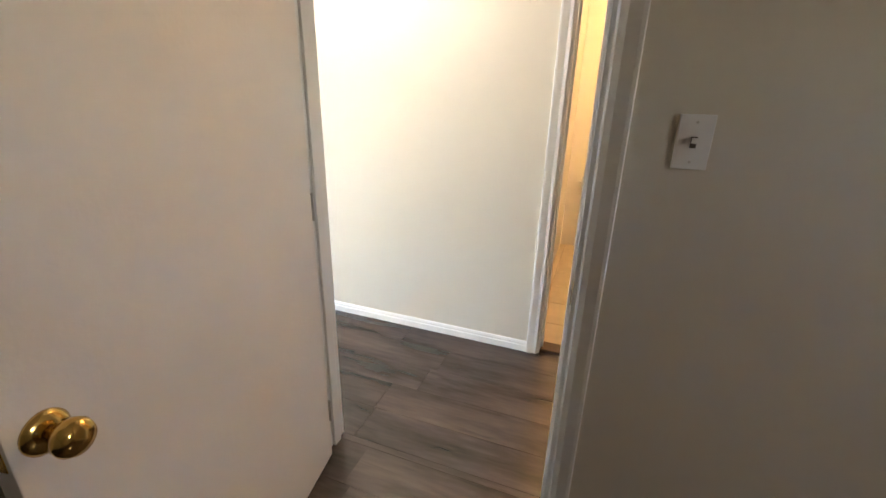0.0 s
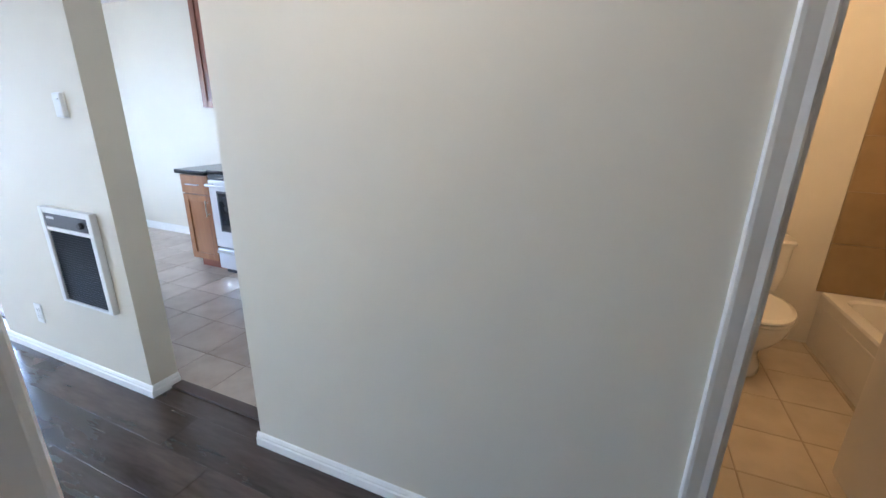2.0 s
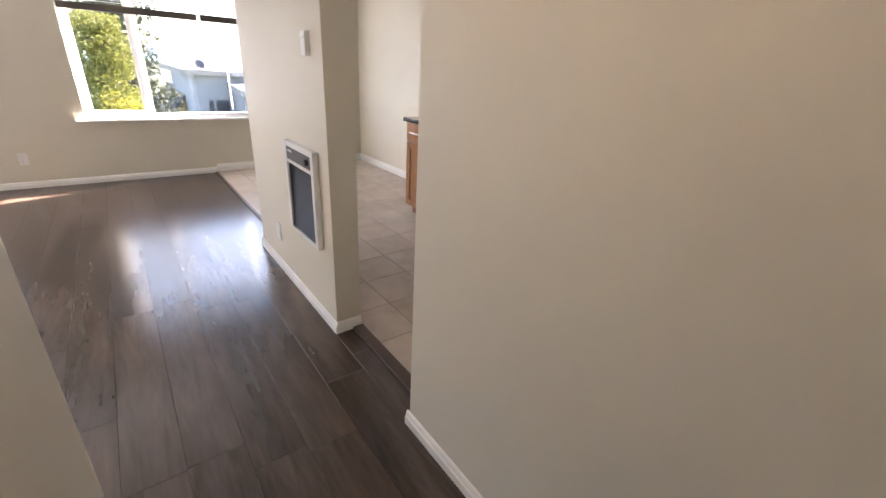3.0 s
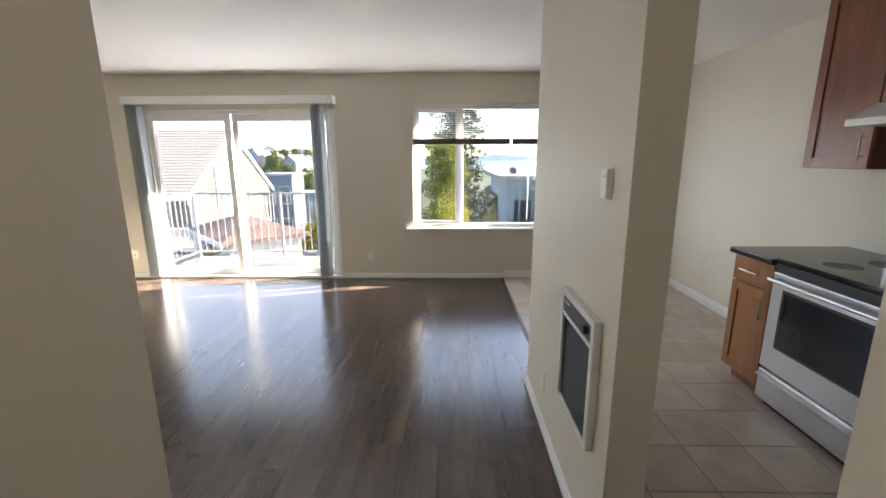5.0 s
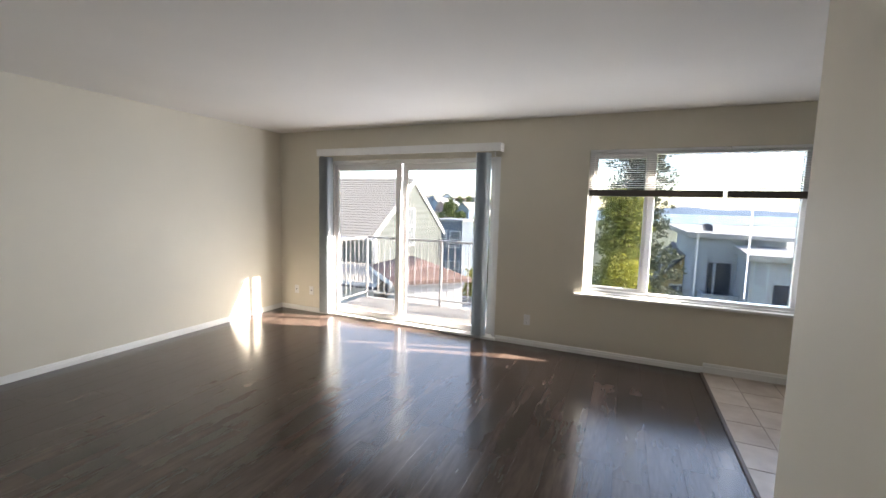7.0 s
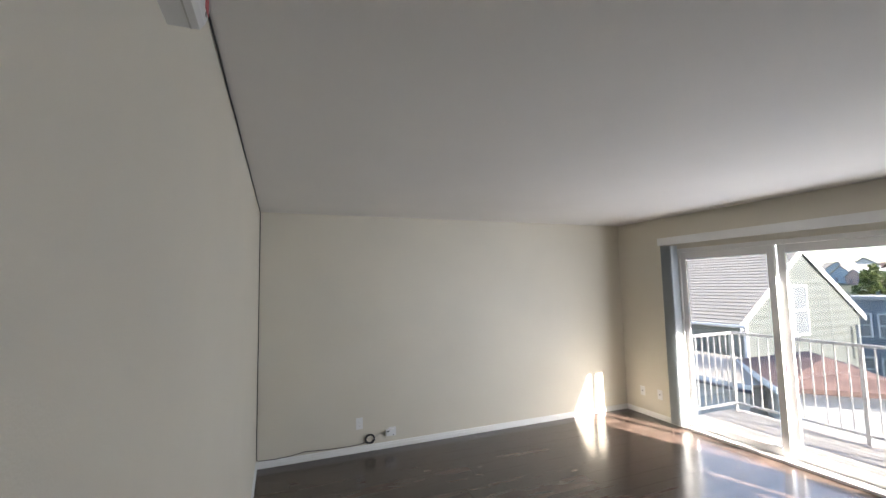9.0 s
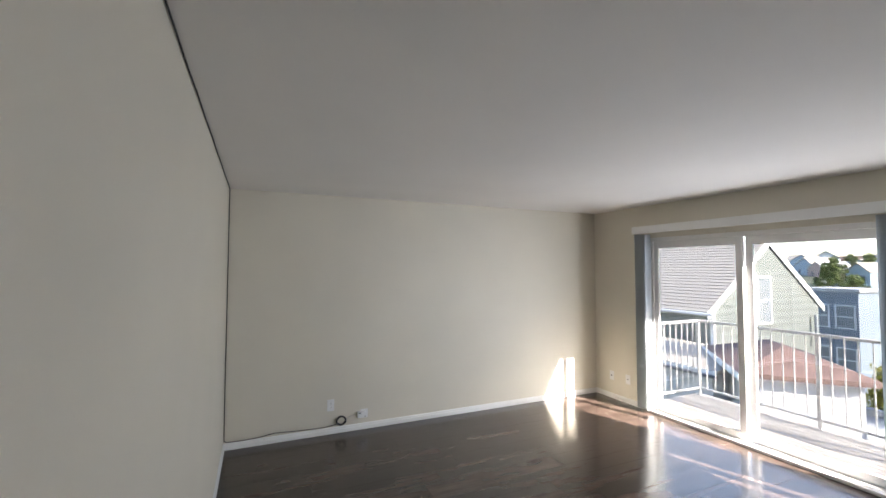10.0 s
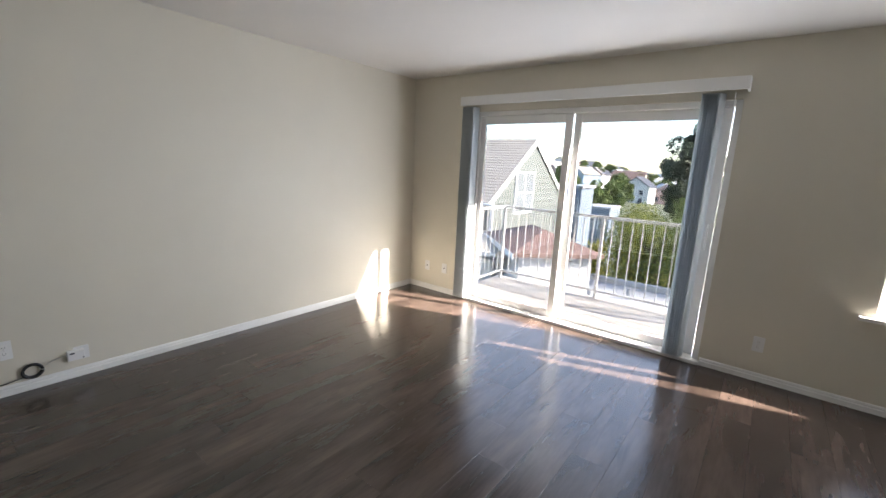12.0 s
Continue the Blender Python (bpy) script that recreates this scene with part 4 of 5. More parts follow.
part("stop_valve", lathe(((0.014, 0), (0.016, 0.02), (0.012, 0.03), (0.001, 0.03)), Matrix.Translation((-0.075, 0.27, 0.155))), M_BRONZE, to)

tw = thing("towel_bar", "brushed metal towel bar on the cream wall", "towel bar", (XE - 0.012, -1.566, 1.388))
part("bar", tube([(-0.06, -0.225, 0), (-0.06, 0.225, 0)], 0.009, 10), M_BRONZE, tw)
for y in (-0.225, 0.225):
    part("bracket", box(-0.072, y - 0.014, -0.016, -0.001, y + 0.014, 0.016, 0.005), M_BRONZE, tw)
tp = thing("toilet_paper_holder", "small metal holder with white paper roll", "paper holder", (XE - 0.012, -1.30, 0.66))
part("arm", tube([(-0.001, 0.07, 0), (-0.06, 0.07, 0), (-0.06, -0.07, 0)], 0.006, 8), M_NICKEL, tp)
part("paper_roll", lathe(((0.02, -0.05), (0.05, -0.05), (0.05, 0.05), (0.02, 0.05)), Matrix.Translation((-0.06, 0, 0)) @ Matrix.Rotation(radians(90), 4, "X")), M_TRIM, tp)

sh = thing("shower_head", "chrome shower head on a short arm", "shower head", (XE - 0.026, -2.30, 1.98))
part("flange", lathe(((0.03, 0), (0.03, 0.004), (0.018, 0.012), (0.001, 0.012)), Matrix.Rotation(radians(-90), 4, "Y")), M_NICKEL, sh)
part("arm", tube([(0, 0, 0), (-0.05, 0, 0.005), (-0.11, 0, -0.015), (-0.15, 0, -0.06)], 0.010, 10), M_NICKEL, sh)
part("head", lathe(((0.012, 0.02), (0.014, 0.0), (0.030, -0.035), (0.034, -0.05), (0.001, -0.052)), Matrix.Translation((-0.15, 0, -0.065)) @ Matrix.Rotation(radians(30), 4, "Y")), M_NICKEL, sh)

# ---- outdoors ----
bl = thing("balcony_deck", "weathered wooden balcony deck with pale boards", "balcony", (-2.4, 5.16, -0.06), kind="structure")
part("joists", box(-1.8, 0.004, -0.25, 1.5, 1.22, -0.03), M_DECK, bl)
bm = bmesh.new()
box(-1.85, 0, -0.028, 1.53, 0.086, 0.0, 0.004, bm, 1)
first = link("board", bm, M_DECK, bl)
first.matrix_basis = pose(0, 0.004, 0)
for k in range(1, 14):
    o = new("board", first.data)
    o.parent = bl
    o.matrix_basis = pose(random.Random(k).uniform(-0.01, 0.01), 0.004 + k * 0.092, 0)

# unseen slab; its east end is set to cut the wall's sun patch
tagged(link("shade_slab_balcony", box(-4.3, 5.17, 2.36, -1.76, 6.42, 2.52, 0.01), M_STUCCO), "unseen balcony slab above, its end placed to crop the sunlight", "balcony", kind="structure")
# unseen slab added, its slanted edge shapes the sun wedge on the floor
tagged(link("shade_slab_window", loft([[(-1.75, 5.165, z), (-1.75, 5.25, z), (0.745, 5.26, z), (2.64, 5.78, z), (5.0, 6.55, z), (5.0, 5.165, z)] for z in (2.36, 2.46)]), M_STUCCO), "unseen slab added over the window, edge slanted to crop the sunlight", "eave", kind="structure")
rl = thing("balcony_railing", "white painted metal balcony railing with slim pickets", "railing", (-4.18, 6.36, -0.06))
LEN = 3.28
for nm, z, r in (("top_rail", 1.02, 0.018), ("bottom_rail", 0.10, 0.014)):
    part(nm, box(-0.02, -r, z - r, LEN, r, z + r, 0.004), M_RAIL, rl)
    part(nm, box(-r, -1.18, z - r, r, -r - 0.001, z + r, 0.004), M_RAIL, rl)
post_me = None
for x, y in ((0.0, 0.0), (1.36, 0.0), (2.72, 0.0), (LEN - 0.02, 0.0), (0.0, -1.16)):
    if post_me is None:
        o = link("post", box(-0.019, -0.019, -0.15, 0.019, 0.019, 1.0, 0.003), M_RAIL, rl)
        post_me = o.data
    else:
        o = new("post", post_me)
        o.parent = rl
    o.matrix_basis = pose(x, y, 0)
pk = link("picket", box(-0.0055, -0.0055, 0.11, 0.0055, 0.0055, 1.005), M_RAIL, rl)
pk.matrix_basis = pose(0.113, 0, 0)
spots = [(0.1133 * k, 0.0) for k in range(2, 29) if k % 12] + [(0.0, -0.113 * k) for k in range(1, 10)]
for x, y in spots:
    o = new("picket", pk.data)
    o.parent = rl
    o.matrix_basis = pose(x, y, 0)


def sash_window(parent, m, w, h, trim, double=True, glass=None):
    """Framed window in a plane: local x across, z up, y out."""
    f = part("window", box(-w / 2, -0.02, -h / 2, w / 2, 0.02, h / 2), glass or M_DARKGLASS, parent)
    f.matrix_basis = m
    t = 0.09
    for a in ((-w / 2 - t, -h / 2 - t, -w / 2, h / 2 + t), (w / 2, -h / 2 - t, w / 2 + t, h / 2 + t)):
        part("window_trim", box(a[0], -0.02, a[1], a[2], 0.05, a[3], 0.01), trim, f)
    for z in (-h / 2 - t, h / 2):
        part("window_trim", box(-w / 2, -0.02, z, w / 2, 0.06, z + t, 0.01), trim, f)
    part("meeting_rail", box(-w / 2, -0.02, -0.04, w / 2, 0.035, 0.04), trim, f)
    if double:
        part("window_mullion", box(-0.05, -0.02, -h / 2, 0.05, 0.04, h / 2), trim, f)
    return f


# neighbour house: gable end faces +x, roof slope faces the flat
nh = thing("neighbour_house", "grey-green gabled house with grey shingle roof", "house", (-10.8, 20.55, -9.0))
GW, EZ, AZ, HL = 3.75, 9.12, 11.80, 14.0
part("wall", loft([[(x, -GW, 0), (x, -GW, EZ), (x, 0, AZ), (x, GW, EZ), (x, GW, 0)] for x in (-HL, 0.0)]), M_SIDING, nh)
rise, hyp = AZ - EZ, math.hypot(GW, AZ - EZ)
for s in (-1, 1):
    r = part("roof", loft([[(x, s * (GW + 0.35), EZ - 0.26), (x, 0, AZ + 0.02), (x, 0, AZ + 0.12), (x, s * (GW + 0.35), EZ - 0.15)] for x in (-HL - 0.3, 0.05)]), M_SHINGLE, nh)
    part("barge_board", loft([[(x, s * (GW + 0.36), EZ - 0.42), (x, 0, AZ - 0.14), (x, 0, AZ + 0.135), (x, s * (GW + 0.36), EZ - 0.14)] for x in (0.052, 0.085)]), M_TRIM, nh, "white barge board")
    if s < 0:
        part("gutter", tube([(-HL, -GW - 0.40, EZ - 0.20), (0.3, -GW - 0.40, EZ - 0.20)], 0.06, 8), M_TRIM, nh)
for k in range(24):
    f0 = k / 24
    y, z = -(GW + 0.35) * (1 - f0), (EZ - 0.14) + (AZ + 0.13 - EZ + 0.14) * f0
    part("shingle_course", loft([[(x, y, z), (x, y + 0.21, z + 0.135), (x, y + 0.20, z + 0.15), (x, y - 0.01, z + 0.03)] for x in (-HL - 0.28, 0.045)]), M_SHINGLE, nh)
for k in range(14):
    z = EZ - 2.6 + k * 0.30
    w = GW if z < EZ else GW * (AZ - z) / rise
    if w > 0.3:
        part("clapboard", loft([[(0.0, y, z), (0.03, y, z), (0.012, y, z + 0.16), (0.0, y, z + 0.16)] for y in (-w + 0.05, w - 0.05)]), M_SIDING, nh)
sash_window(nh, pose(0.03, -0.9, 9.36, 0, 0, -90), 1.75, 1.85, M_TRIM, glass=M_PALEGLASS)
part("corner_board", box(-0.06, -GW - 0.03, 0, 0.05, -GW + 0.10, EZ - 0.1), M_TRIM, nh)
part("vent_pipe", tube([(0.2, 3.1, 7.3), (0.2, 3.1, 8.6)], 0.07, 8), M_STUCCO, nh)


def hip_house(name, label, x0, y0, x1, y1, base, eave, top, wall, roof, inset=2.0, wins=0):
    c = thing(name, label, "house", ((x0 + x1) / 2, (y0 + y1) / 2, base))
    w, d = (x1 - x0) / 2, (y1 - y0) / 2
    part("wall", box(-w + 0.25, -d + 0.25, 0, w - 0.25, d - 0.25, eave - base), wall, c)
    ix, iy = min(inset, w - 0.1), min(inset, d - 0.05)
    part("roof", loft([[(-w, -d, eave - base), (w, -d, eave - base), (w, d, eave - base), (-w, d, eave - base)], [(-w, -d, eave - base + 0.12), (w, -d, eave - base + 0.12), (w, d, eave - base + 0.12), (-w, d, eave - base + 0.12)], [(-w + ix, -d + iy, top - base), (w - ix, -d + iy, top - base), (w - ix, d - iy, top - base), (-w + ix, d - iy, top - base)]]), roof, c)
    part("fascia", box(-w - 0.03, -d - 0.03, eave - base - 0.06, w + 0.03, -d - 0.002, eave - base + 0.11), M_TRIM, c)
    for k in range(wins):
        x = -w + (k + 0.5) * 2 * w / wins
        sash_window(c, pose(x, -d + 0.24, eave - base - 1.1, 0, 0, 180), 0.7, 1.1, M_TRIM, False, M_PALEGLASS)
    return c


rh = hip_house("house", "low house with red-brown hipped roof", -1.95, -1.40, 1.95, 1.40, -9.0, -1.05, -0.42, M_PLASTER, M_REDROOF, 1.35)
rh.matrix_basis = pose(-7.3, 14.2, -9.0, 0, 0, -45)
gr = hip_house("garage", "low building with grey roof below the balcony", -15.0, 12.45, -7.9, 16.3, -9.0, -1.30, -1.0, M_PLASTER, M_SHINGLE, 1.8)
part("gutter", tube([(-3.5, -2.02, 7.66), (3.62, -2.02, 7.66)], 0.05, 8), M_DARKROOF, gr, "dark metal gutter")
fb = thing("flat_building", "low building with white membrane flat roof", "building", (-3.0, 11.5, -9.0))
part("wall", box(-4.5, -4.2, 0, 5.5, 4.2, 6.75), M_STUCCO, fb)
part("flat_roof", box(-4.5, -4.2, 6.751, 5.5, 4.2, 6.80), M_FLATROOF, fb)
for a in ((-4.6, -4.3, 5.6, -4.1), (-4.6, 4.1, 5.6, 4.3)):
    part("parapet", box(a[0], a[1], 6.7, a[2], a[3], 6.98, 0.02), M_FLATROOF, fb)
for x in (-4.6, 5.4):
    part("parapet", box(x, -4.1, 6.7, x + 0.2, 4.1, 6.98, 0.02), M_FLATROOF, fb)
for x, y in ((-2.0, 1.5), (-1.2, 2.6), (0.6, 0.8)):
    part("roof_vent", tube([(x, y, 6.80), (x, y, 7.15)], 0.06, 8), M_STUCCO, fb)


def block_building(name, label, x0, y0, x1, y1, base, top, wall, cols, rows_, roof=None):
    """Flat-roofed block with a cornice and windows on the two sides seen."""
    c = thing(name, label, "building", ((x0 + x1) / 2, (y0 + y1) / 2, base))
    w, d, hh = (x1 - x0) / 2, (y1 - y0) / 2, top - base
    part("wall", box(-w, -d, 0, w, d, hh), wall, c)
    part("roof", box(-w - 0.15, -d - 0.15, hh + 0.002, w + 0.15, d + 0.15, hh + 0.25, 0.04), roof or M_FLATROOF, c)
    for i in range(cols):
        for j in range(rows_):
            sash_window(c, pose(-w + (i + 0.5) * 2 * w / cols, -d, hh - 1.6 - 2.8 * j, 0, 0, 180), 0.9, 1.4, M_TRIM, False, M_PALEGLASS)
    return c


block_building("apartment_building", "stucco building beyond the gabled house, bluish shade in its colour", -16.6, 36, -13.9, 39, -9, 0.10, M_SHADEBLOCK, 2, 2)
block_building("apartment_building", "stucco building beyond the gabled house, bluish shade in its colour", -19.5, 50, -15.5, 54, -9, -2.6, M_SHADEBLOCK, 3, 1)

# blue-grey building with a balcony, seen through the window
bb = thing("apartment_building", "blue-grey stucco building with balcony and pale flat roof", "building", (2.85, 22.5, -9.2))
part("wall", box(0, 0, 0, 3.2, 9, 9.6), M_STUCCO2, bb)
part("wing_wall", box(1.5, -2.2, 0, 9.5, 9, 8.9), M_STUCCO2, bb)
part("roof", loft([[(-0.5, -0.5, 9.601), (3.6, -0.5, 9.601), (3.6, 9.3, 9.601), (-0.5, 9.3, 9.601)], [(-0.6, -0.6, 9.85), (3.7, -0.6, 9.75), (3.7, 9.4, 9.95), (-0.6, 9.4, 9.95)]]), M_FLATROOF, bb)
part("wing_roof", loft([[(1.3, -2.6, 8.901), (9.9, -2.6, 8.901), (9.9, 9.3, 9.3), (1.3, 9.3, 9.3)], [(1.3, -2.7, 9.15), (10.0, -2.7, 9.0), (10.0, 9.4, 9.98), (1.3, 9.4, 9.98)]]), M_FLATROOF, bb)
bc = part("balcony", box(0.2, -1.0, 6.3, 1.48, -0.002, 6.45), M_STUCCO2, bb)
part("parapet", box(0.2, -1.05, 6.45, 1.48, -0.92, 7.2), M_STUCCO2, bc)
part("parapet", box(0.1, -1.05, 6.45, 0.22, -0.002, 7.2), M_STUCCO2, bc)
part("balcony_door", box(0.4, -0.03, 6.45, 1.3, 0.02, 8.5), M_DARKGLASS, bb, "dark glazed balcony door")
part("recess_post", box(0.62, -0.08, 6.45, 0.72, -0.031, 8.5), M_STUCCO2, bb)
part("side_window", box(2.3, -2.23, 6.5, 2.85, -2.18, 8.0), M_DARKGLASS, bb)
part("garage_door", box(4.6, -2.23, 5.6, 6.0, -2.18, 7.6), M_DARKGLASS, bb)
dish = part("roof_dish", lathe(((0.02, 0), (0.14, 0.03), (0.24, 0.09), (0.25, 0.09), (0.15, 0.02), (0.02, -0.02)), pose(0.4, 1.0, 9.98, 65, 0, 20)), M_DARKROOF, bb)
part("dish_mast", tube([(0.4, 1.0, 9.7), (0.4, 1.0, 9.98)], 0.04, 6), M_DARKROOF, dish)

# yellow gabled house
yh = thing("house", "pale yellow gabled house with dark slate roof", "house", (3.0, 27.0, -8.1))
part("wall", loft([[(-1.6, y, 0), (-1.6, y, 5.6), (0, y, 7.3), (1.6, y, 5.6), (1.6, y, 0)] for y in (0, 8)]), M_YELLOW, yh)
for s in (-1, 1):
    part("roof", loft([[(s * 1.95, y, 5.25), (0, y, 7.32), (0, y, 7.50), (s * 1.95, y, 5.42)] for y in (-0.3, 8.2)]), M_DARKROOF, yh)
sash_window(yh, pose(-0.35, 0, 5.0, 0, 0, 180), 0.75, 1.0, M_TRIM, True)
for k in range(2):
    part("skylight", box(-1.25, 2.0 + 2 * k, 6.35, -0.75, 3.0 + 2 * k, 6.75), M_TRIM, yh)


# trees
def leaves(rng, clumps, per, size, spread):
    """Many small two-triangle leaves scattered round clump centres."""
    v, f = [], []
    for c, r in clumps:
        p = rng.normal(size=(per, 3))
        p /= np.linalg.norm(p, axis=1)[:, None]
        p = np.array(c) + p * (rng.uniform(0.35, 1.0, (per, 1)) ** 0.5) * r * np.array(spread)
        a = rng.normal(size=(per, 3))
        a /= np.linalg.norm(a, axis=1)[:, None]
        b = np.cross(a, rng.normal(size=(per, 3)))
        b /= np.linalg.norm(b, axis=1)[:, None]
        s = size * rng.uniform(0.6, 1.4, (per, 1))
        k0 = len(v)
        v.extend(np.stack([p - a * s, p + b * s * 0.5, p + a * s, p - b * s * 0.5], 1).reshape(-1, 3).tolist())
        f.extend([(k0 + 4 * i, k0 + 4 * i + 1, k0 + 4 * i + 2, k0 + 4 * i + 3) for i in range(per)])
    return v, f


def tree(name, label, at, height, crown, seed, material, leaf, n_clump, per, conifer=False):
    """Tapered trunk, limbs that end in clumps of leaves; crown = (half width, bottom, top)."""
    rng = np.random.default_rng(seed)
    t = thing(name, label, "tree", at)
    hw, c0, c1 = crown
    bend = [(0.02 * height * math.sin(2.2 * k + seed), 0.02 * height * math.cos(1.7 * k + seed), height * k / 6) for k in range(7)]
    bend[0] = (0, 0, 0)
    trunk = part("trunk", tube(bend, [0.035 * height * (1 - k / 7.5) * 0.6 for k in range(7)], 8), M_BARK, t, smooth=True)
    clumps = []
    for k in range(n_clump):
        u = (k + rng.uniform(0, 1)) / n_clump
        z = c0 + (c1 - c0) * u
        w = hw * ((1 - u) * 0.95 + 0.06) if conifer else hw * (math.sin(math.pi * (0.12 + 0.84 * u)) ** 0.7)
        a, r = rng.uniform(0, 2 * math.pi), w * rng.uniform(0.35, 1.0)
        c = (r * math.cos(a), r * math.sin(a), z - (0.15 * r if conifer else 0))
        clumps.append((c, (c1 - c0) * (0.055 if conifer else 0.09) * rng.uniform(0.7, 1.3) + 0.1 * hw))
        if k % 5 == 0:
            z0 = max(0.12 * height, min(c[2] - 0.3 * r, height * 0.95))
            part("limb", tube([(0, 0, z0), (c[0] * 0.5, c[1] * 0.5, (z0 + c[2]) / 2 + 0.05), c], [0.012 * height, 0.008 * height, 0.003 * height], 5), M_BARK, trunk)
    v, f = leaves(rng, clumps, per, leaf, (1.35, 1.35, 0.45) if conifer else (1, 1, 0.85))
    me = bpy.data.meshes.new("crown")
    me.from_pydata(v, [], f)
    me.materials.append(material)
    o = new("crown", me)
    o.parent = t
    return t


tree("tree", "yellow-green leafy tree outside the window", (-0.30, 13.5, -9.0), 10.6, (1.30, 6.0, 11.0), 3, M_LEAF_Y, 0.042, 70, 330, True)
tree("tree", "bright yellow leafy bush below the window", (-0.12, 12.4, -9.0), 8.0, (0.50, 5.0, 9.1), 5, M_LEAF_B, 0.040, 40, 240)
tree("conifer_tree", "dark green conifer behind the yellow tree", (0.10, 17.5, -9.0), 15.0, (1.30, 4.0, 15.5), 6, M_LEAF_P, 0.075, 90, 190, True)
tree("pine_tree", "dark green pine with flat layered boughs", (-5.1, 31.0, -9.0), 12.8, (1.75, 8.0, 13.4), 8, M_LEAF_P, 0.11, 46, 280)
tree("tree", "yellow autumn tree beyond the flat roof", (-7.5, 21.5, -9.0), 6.2, (0.8, 3.6, 7.1), 9, M_LEAF_B, 0.06, 40, 130)
for k, (x, y, hh, w) in enumerate(((-5.2, 20.5, 7.6, 2.0), (-3.4, 19.5, 7.9, 2.2), (-6.6, 24.5, 7.8, 1.8), (-4.4, 25.5, 8.2, 2.4))):
    tree("tree", "green leafy tree beyond the flat roof", (x, y, -9.0), hh, (w, 2.6, hh + 0.8), 20 + k, M_LEAF_G if k % 2 else M_LEAF_Y, 0.065, 60, 220)


# ground, hills, bay
def ground_z(x, y):
    h = -9.0 + 0.0 * x
    t = min(max((y - 45) / 170, 0), 1)
    side = 1 / (1 + math.exp(max(-40, min(40, (x + 0.27 * y) / (0.045 * y + 4)))))
    return h + 11.2 * t * t * (3 - 2 * t) * side + 0.6 * math.sin(x * 0.06) * math.cos(y * 0.05) * t - 6 * min(max((y - 400) / 500, 0), 1)


xs = [-3000, -1500, -800, -500] + list(range(-400, 401, 16)) + [500, 800, 1500, 3000]
ys = [-3000, -600, -200, -60, 0] + list(range(12, 520, 14)) + [650, 900, 1500, 4500]
gv = [(x, y, ground_z(x, max(y, 1))) for y in ys for x in xs]
gf = [(j * len(xs) + i, j * len(xs) + i + 1, (j + 1) * len(xs) + i + 1, (j + 1) * len(xs) + i) for j in range(len(ys) - 1) for i in range(len(xs) - 1)]
me = bpy.data.meshes.new("ground")
me.from_pydata(gv, [], gf)
me.materials.append(M_GROUND)
tagged(new("ground", me), "green and brown ground falling to the bay", "ground", kind="structure")
tagged(link("water", box(-3500, 560, -14.5, 3500, 4800, -11.0), M_WATER), "pale blue bay water", "water", kind="structure")
bk = bmesh.new()
n = 60
prev = None
for k in range(n + 1):
    x = -3400 + 6800 * k / n
    hgt = 14 + 26 * (0.5 + 0.5 * math.sin(k * 0.41)) * (0.6 + 0.4 * math.sin(k * 1.3 + 1)) + (14 if x > -200 else -6)
    row = [bk.verts.new((x, y, z)) for y, z in ((3600, -13.5), (3900, hgt * 0.6), (4300, hgt), (4800, -13.5))]
    if prev:
        for i in range(3):
            bk.faces.new((prev[i], row[i], row[i + 1], prev[i + 1]))
    prev = row
tagged(link("backdrop", bk, M_FAR), "hazy blue hills across the bay", "hills", kind="structure")

# hillside houses: a few walls and roofs shared
rng = random.Random(11)
walls = [plain("far_house_" + nm, c, 0.85, var=0.06) for nm, c in (("white", (0.66, 0.66, 0.65)), ("cream", (0.58, 0.52, 0.42)), ("blue", (0.36, 0.44, 0.52)), ("rose", (0.52, 0.36, 0.32)))]
roofs = (M_DARKROOF, M_REDROOF, M_SHINGLE, M_FLATROOF)
proto = []
for k in range(8):
    w, d, e = rng.uniform(3, 4.6), rng.uniform(3.5, 5.5), rng.uniform(4.5, 7)
    c = thing("hillside_house", "small %s house on the far hillside" % ("white", "cream", "blue", "rose")[k % 4], "house", (0, 0, -100), group="houses on the hillside")
    part("wall", loft([[(-w, y, 0), (-w, y, e), (0, y, e + 0.7 * w), (w, y, e), (w, y, 0)] for y in (-d, d)]), walls[k % 4], c)
    for s in (-1, 1):
        part("roof", loft([[(s * (w + 0.3), y, e - 0.2), (0, y, e + 0.7 * w + 0.03), (0, y, e + 0.7 * w + 0.3), (s * (w + 0.3), y, e + 0.08)] for y in (-d - 0.3, d + 0.3)]), roofs[k % 4], c)
    for x in (-w * 0.45, w * 0.45):
        for z in (e - 1.6, e - 4.0):
            part("window", box(x - 0.5, -d - 0.05, z - 0.7, x + 0.5, -d - 0.01, z + 0.7), M_DARKGLASS, c)
    proto.append(c)
used = 0
for k in range(64):
    y = 140 + 4.2 * k + rng.uniform(-6, 6)
    x = -y * rng.uniform(0.17, 0.47)
    m = pose(x, y, ground_z(x, y) - 2.2, 0, 0, rng.choice((0, 90, 20, -25)))
    if used < 8:
        proto[used].matrix_basis = m
        used += 1
    else:
        copy_thing(rng.choice(proto), m)
for k in range(26):
    y = 40 + 3.2 * k
    x = y * rng.uniform(0.10, 0.42)
    copy_thing(rng.choice(proto), pose(x + 6, y + 12, ground_z(x, y) - 2.0 - 0.02 * y, 0, 0, rng.choice((0, 90, 30, -20))))
fp = tree("hillside_tree", "round green tree among the hillside houses", (-24, 70, -8.0), 6.0, (2.6, 1.6, 7.6), 41, M_LEAF_G, 0.35, 26, 46)
tagged(fp, group="trees on the hillside")
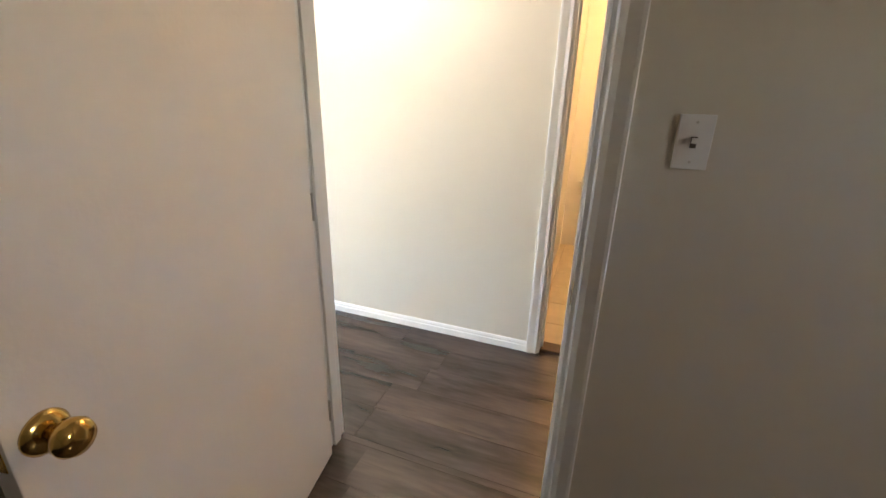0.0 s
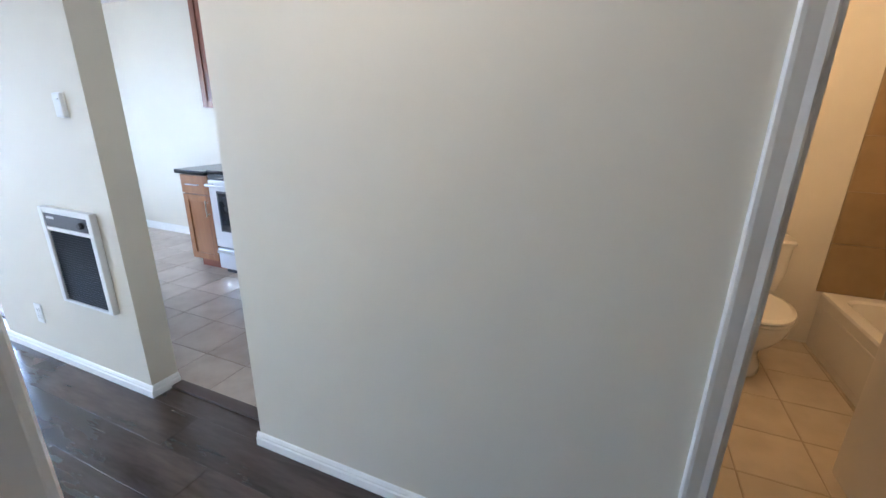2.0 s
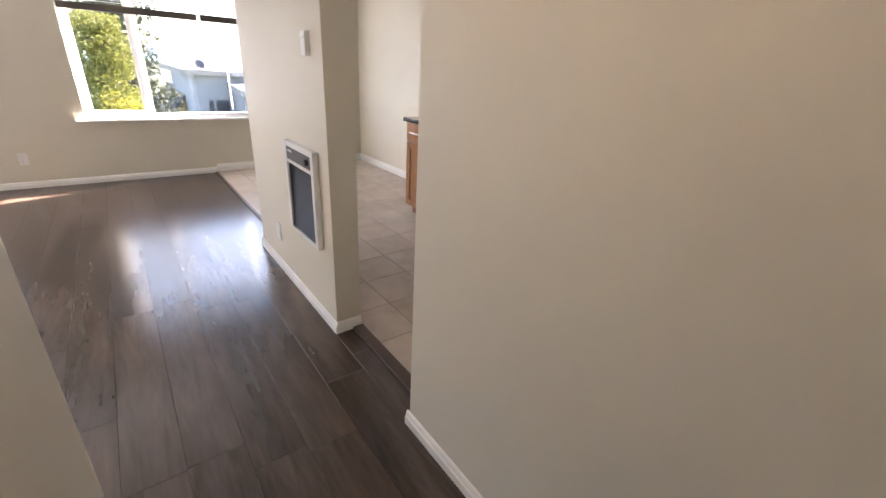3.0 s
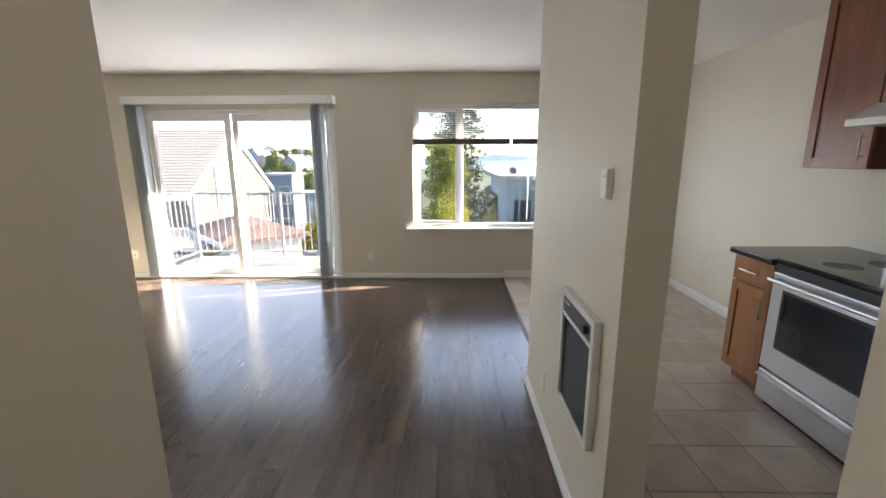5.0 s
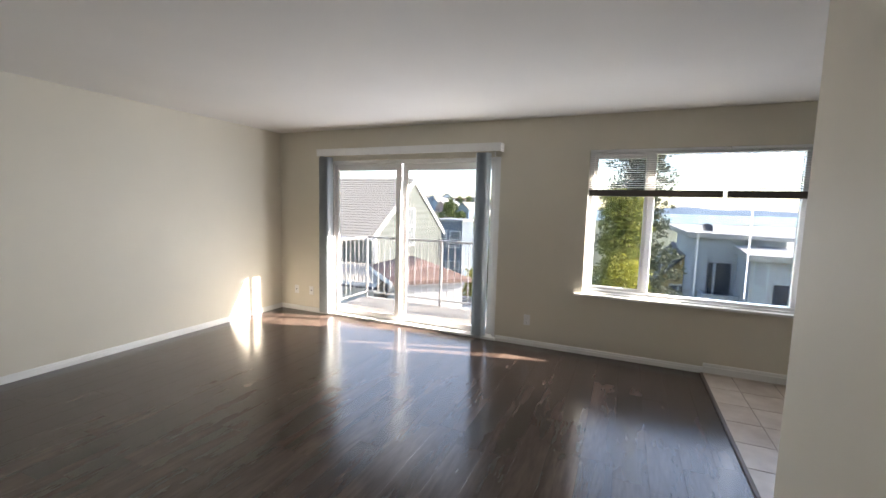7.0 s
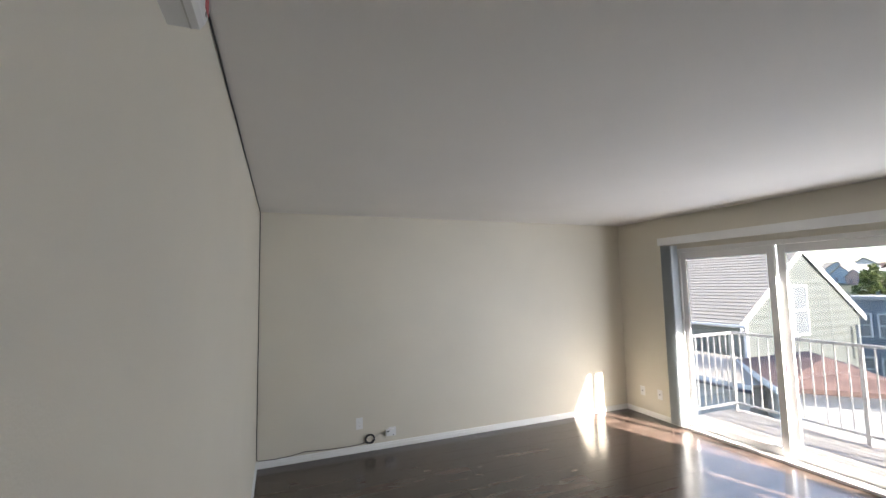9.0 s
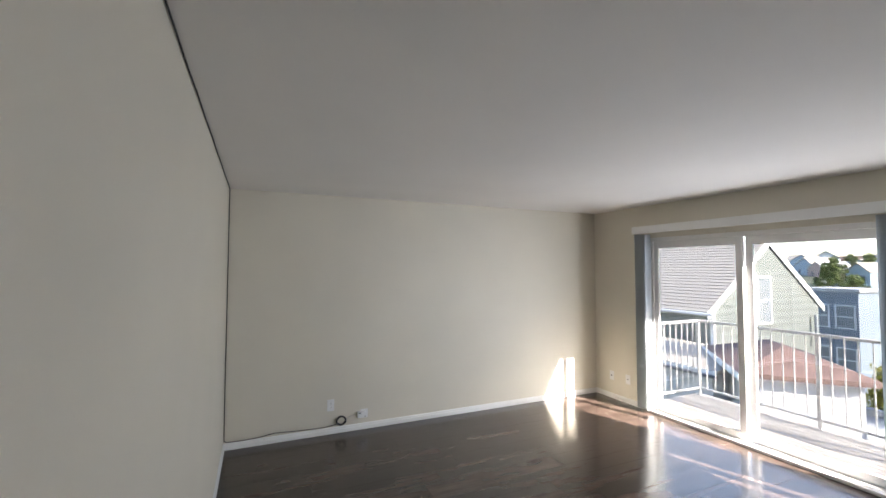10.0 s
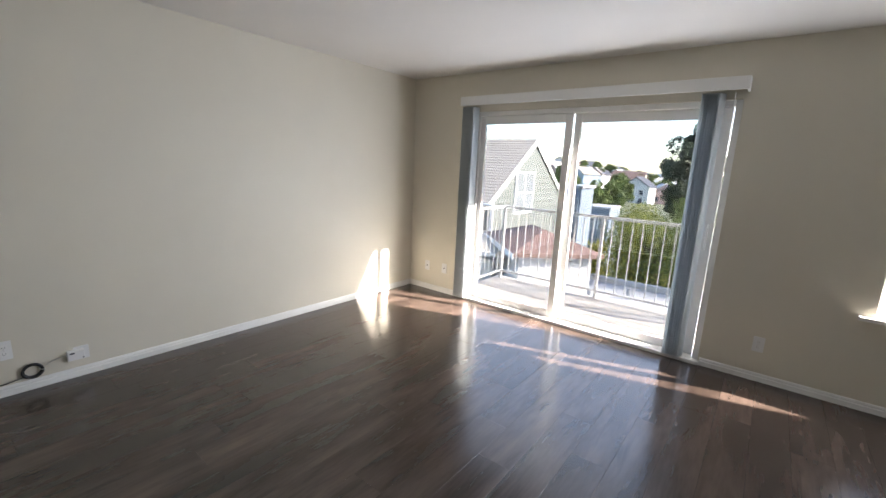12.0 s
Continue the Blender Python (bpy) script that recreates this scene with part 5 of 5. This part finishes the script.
for k in range(44):
    y = 90 + 6.5 * k
    x = -y * rng.uniform(0.15, 0.45)
    copy_thing(fp, pose(x, y, ground_z(x, y) - 0.6, 0, 0, rng.uniform(0, 360)))

# ---- floor pieces ----
pieces = {}


def plank_me(w, ln):
    key = (round(w, 3), round(ln, 3))
    if key not in pieces:
        b = box(-w / 2, -ln / 2, -0.0115, w / 2, ln / 2, 0.0)
        bmesh.ops.bevel(b, geom=[e for e in b.edges if all(v.co.z > -0.001 for v in e.verts)], offset=0.0007, segments=1, affect="EDGES")
        me = bpy.data.meshes.new("plank")
        bmesh.ops.recalc_face_normals(b, faces=b.faces)
        b.to_mesh(me)
        b.free()
        me.materials.append(M_PLANK)
        pieces[key] = me
    return pieces[key]


PW, PL, GAP = 0.187, 1.22, 0.0006


def lay(x0, x1, y0, y1, seed):
    r = random.Random(seed)
    x = x0
    while x < x1 - 0.01:
        w = min(PW, x1 - x)
        y = y0 - r.uniform(0, PL)
        while y < y1:
            a, c = max(y, y0), min(y + PL, y1)
            if c - a > 0.03:
                o = new("plank", plank_me(w - GAP, round(c - a, 2) - GAP))
                o.parent = floor
                o.matrix_basis = pose(x + w / 2, (a + c) / 2, 0)
            y += PL
        x += PW


lay(XW, XH0, YS, YN, 1)
lay(XH0, XP, -3.08, YN, 2)
lay(XW + 2.2, XH0, -4.05, YS - 0.12, 3)

tmesh = {}


def tile_me(a, c, material, thick=0.012):
    key = (round(a, 3), round(c, 3), material.name)
    if key not in tmesh:
        b = box(-a / 2, -c / 2, -thick, a / 2, c / 2, 0.0)
        bmesh.ops.bevel(b, geom=[e for e in b.edges if all(v.co.z > -0.001 for v in e.verts)], offset=0.0025, segments=1, affect="EDGES")
        me = bpy.data.meshes.new("tile")
        bmesh.ops.recalc_face_normals(b, faces=b.faces)
        b.to_mesh(me)
        b.free()
        me.materials.append(material)
        tmesh[key] = me
    return tmesh[key]


def tile_floor(name, x0, x1, y0, y1, ox, oy, step, material, label, z=0.010, grout=None):
    grout = grout or M_GROUT
    f = tagged(link(name, box(x0, y0, -0.011, x1, y1, z - 0.003), grout), label, "floor", kind="structure")
    i0, j0 = math.floor((x0 - ox) / step), math.floor((y0 - oy) / step)
    for i in range(i0, i0 + 40):
        for j in range(j0, j0 + 40):
            a, c = max(x0, ox + i * step), min(x1, ox + (i + 1) * step)
            e, g = max(y0, oy + j * step), min(y1, oy + (j + 1) * step)
            if c - a > 0.02 and g - e > 0.02:
                o = new("tile", tile_me(c - a - 0.005, g - e - 0.005, material))
                o.parent = f
                o.matrix_basis = pose((a + c) / 2, (e + g) / 2, z)


tile_floor("floor_kitchen", XP + 0.002, XE, 0.385, YN, 1.035, 2.15, 0.31, M_TILE, "beige square ceramic tile floor")
tile_floor("floor_bath", XH1 + 0.118, XE, -2.88, -1.12, 0.70, -1.48, 0.31, M_BTILE, "tan square ceramic tile floor", grout=M_GROUTB)

# shower wall tiles
stw = tagged(link("shower_wall", box(XE - 0.022, -2.88, 0.37, XE - 0.0125, -2.09, 2.07), M_GROUTB), "tan ceramic tiled wall above the tub", "tiled wall", kind="structure")
for i in range(3):
    for j in range(6):
        y0, z0 = -2.09 - (i + 1) * 0.31, 0.37 + j * 0.31
        y0c, z1 = max(y0, -2.88), min(z0 + 0.31, 2.07)
        o = new("tile", tile_me(z1 - z0 - 0.004, y0 + 0.31 - y0c - 0.004, M_WTILE, 0.008))
        o.parent = stw
        o.matrix_basis = pose(XE - 0.0225 - 0.004, (y0c + y0 + 0.31) / 2, (z0 + z1) / 2, 0, -90, 0)
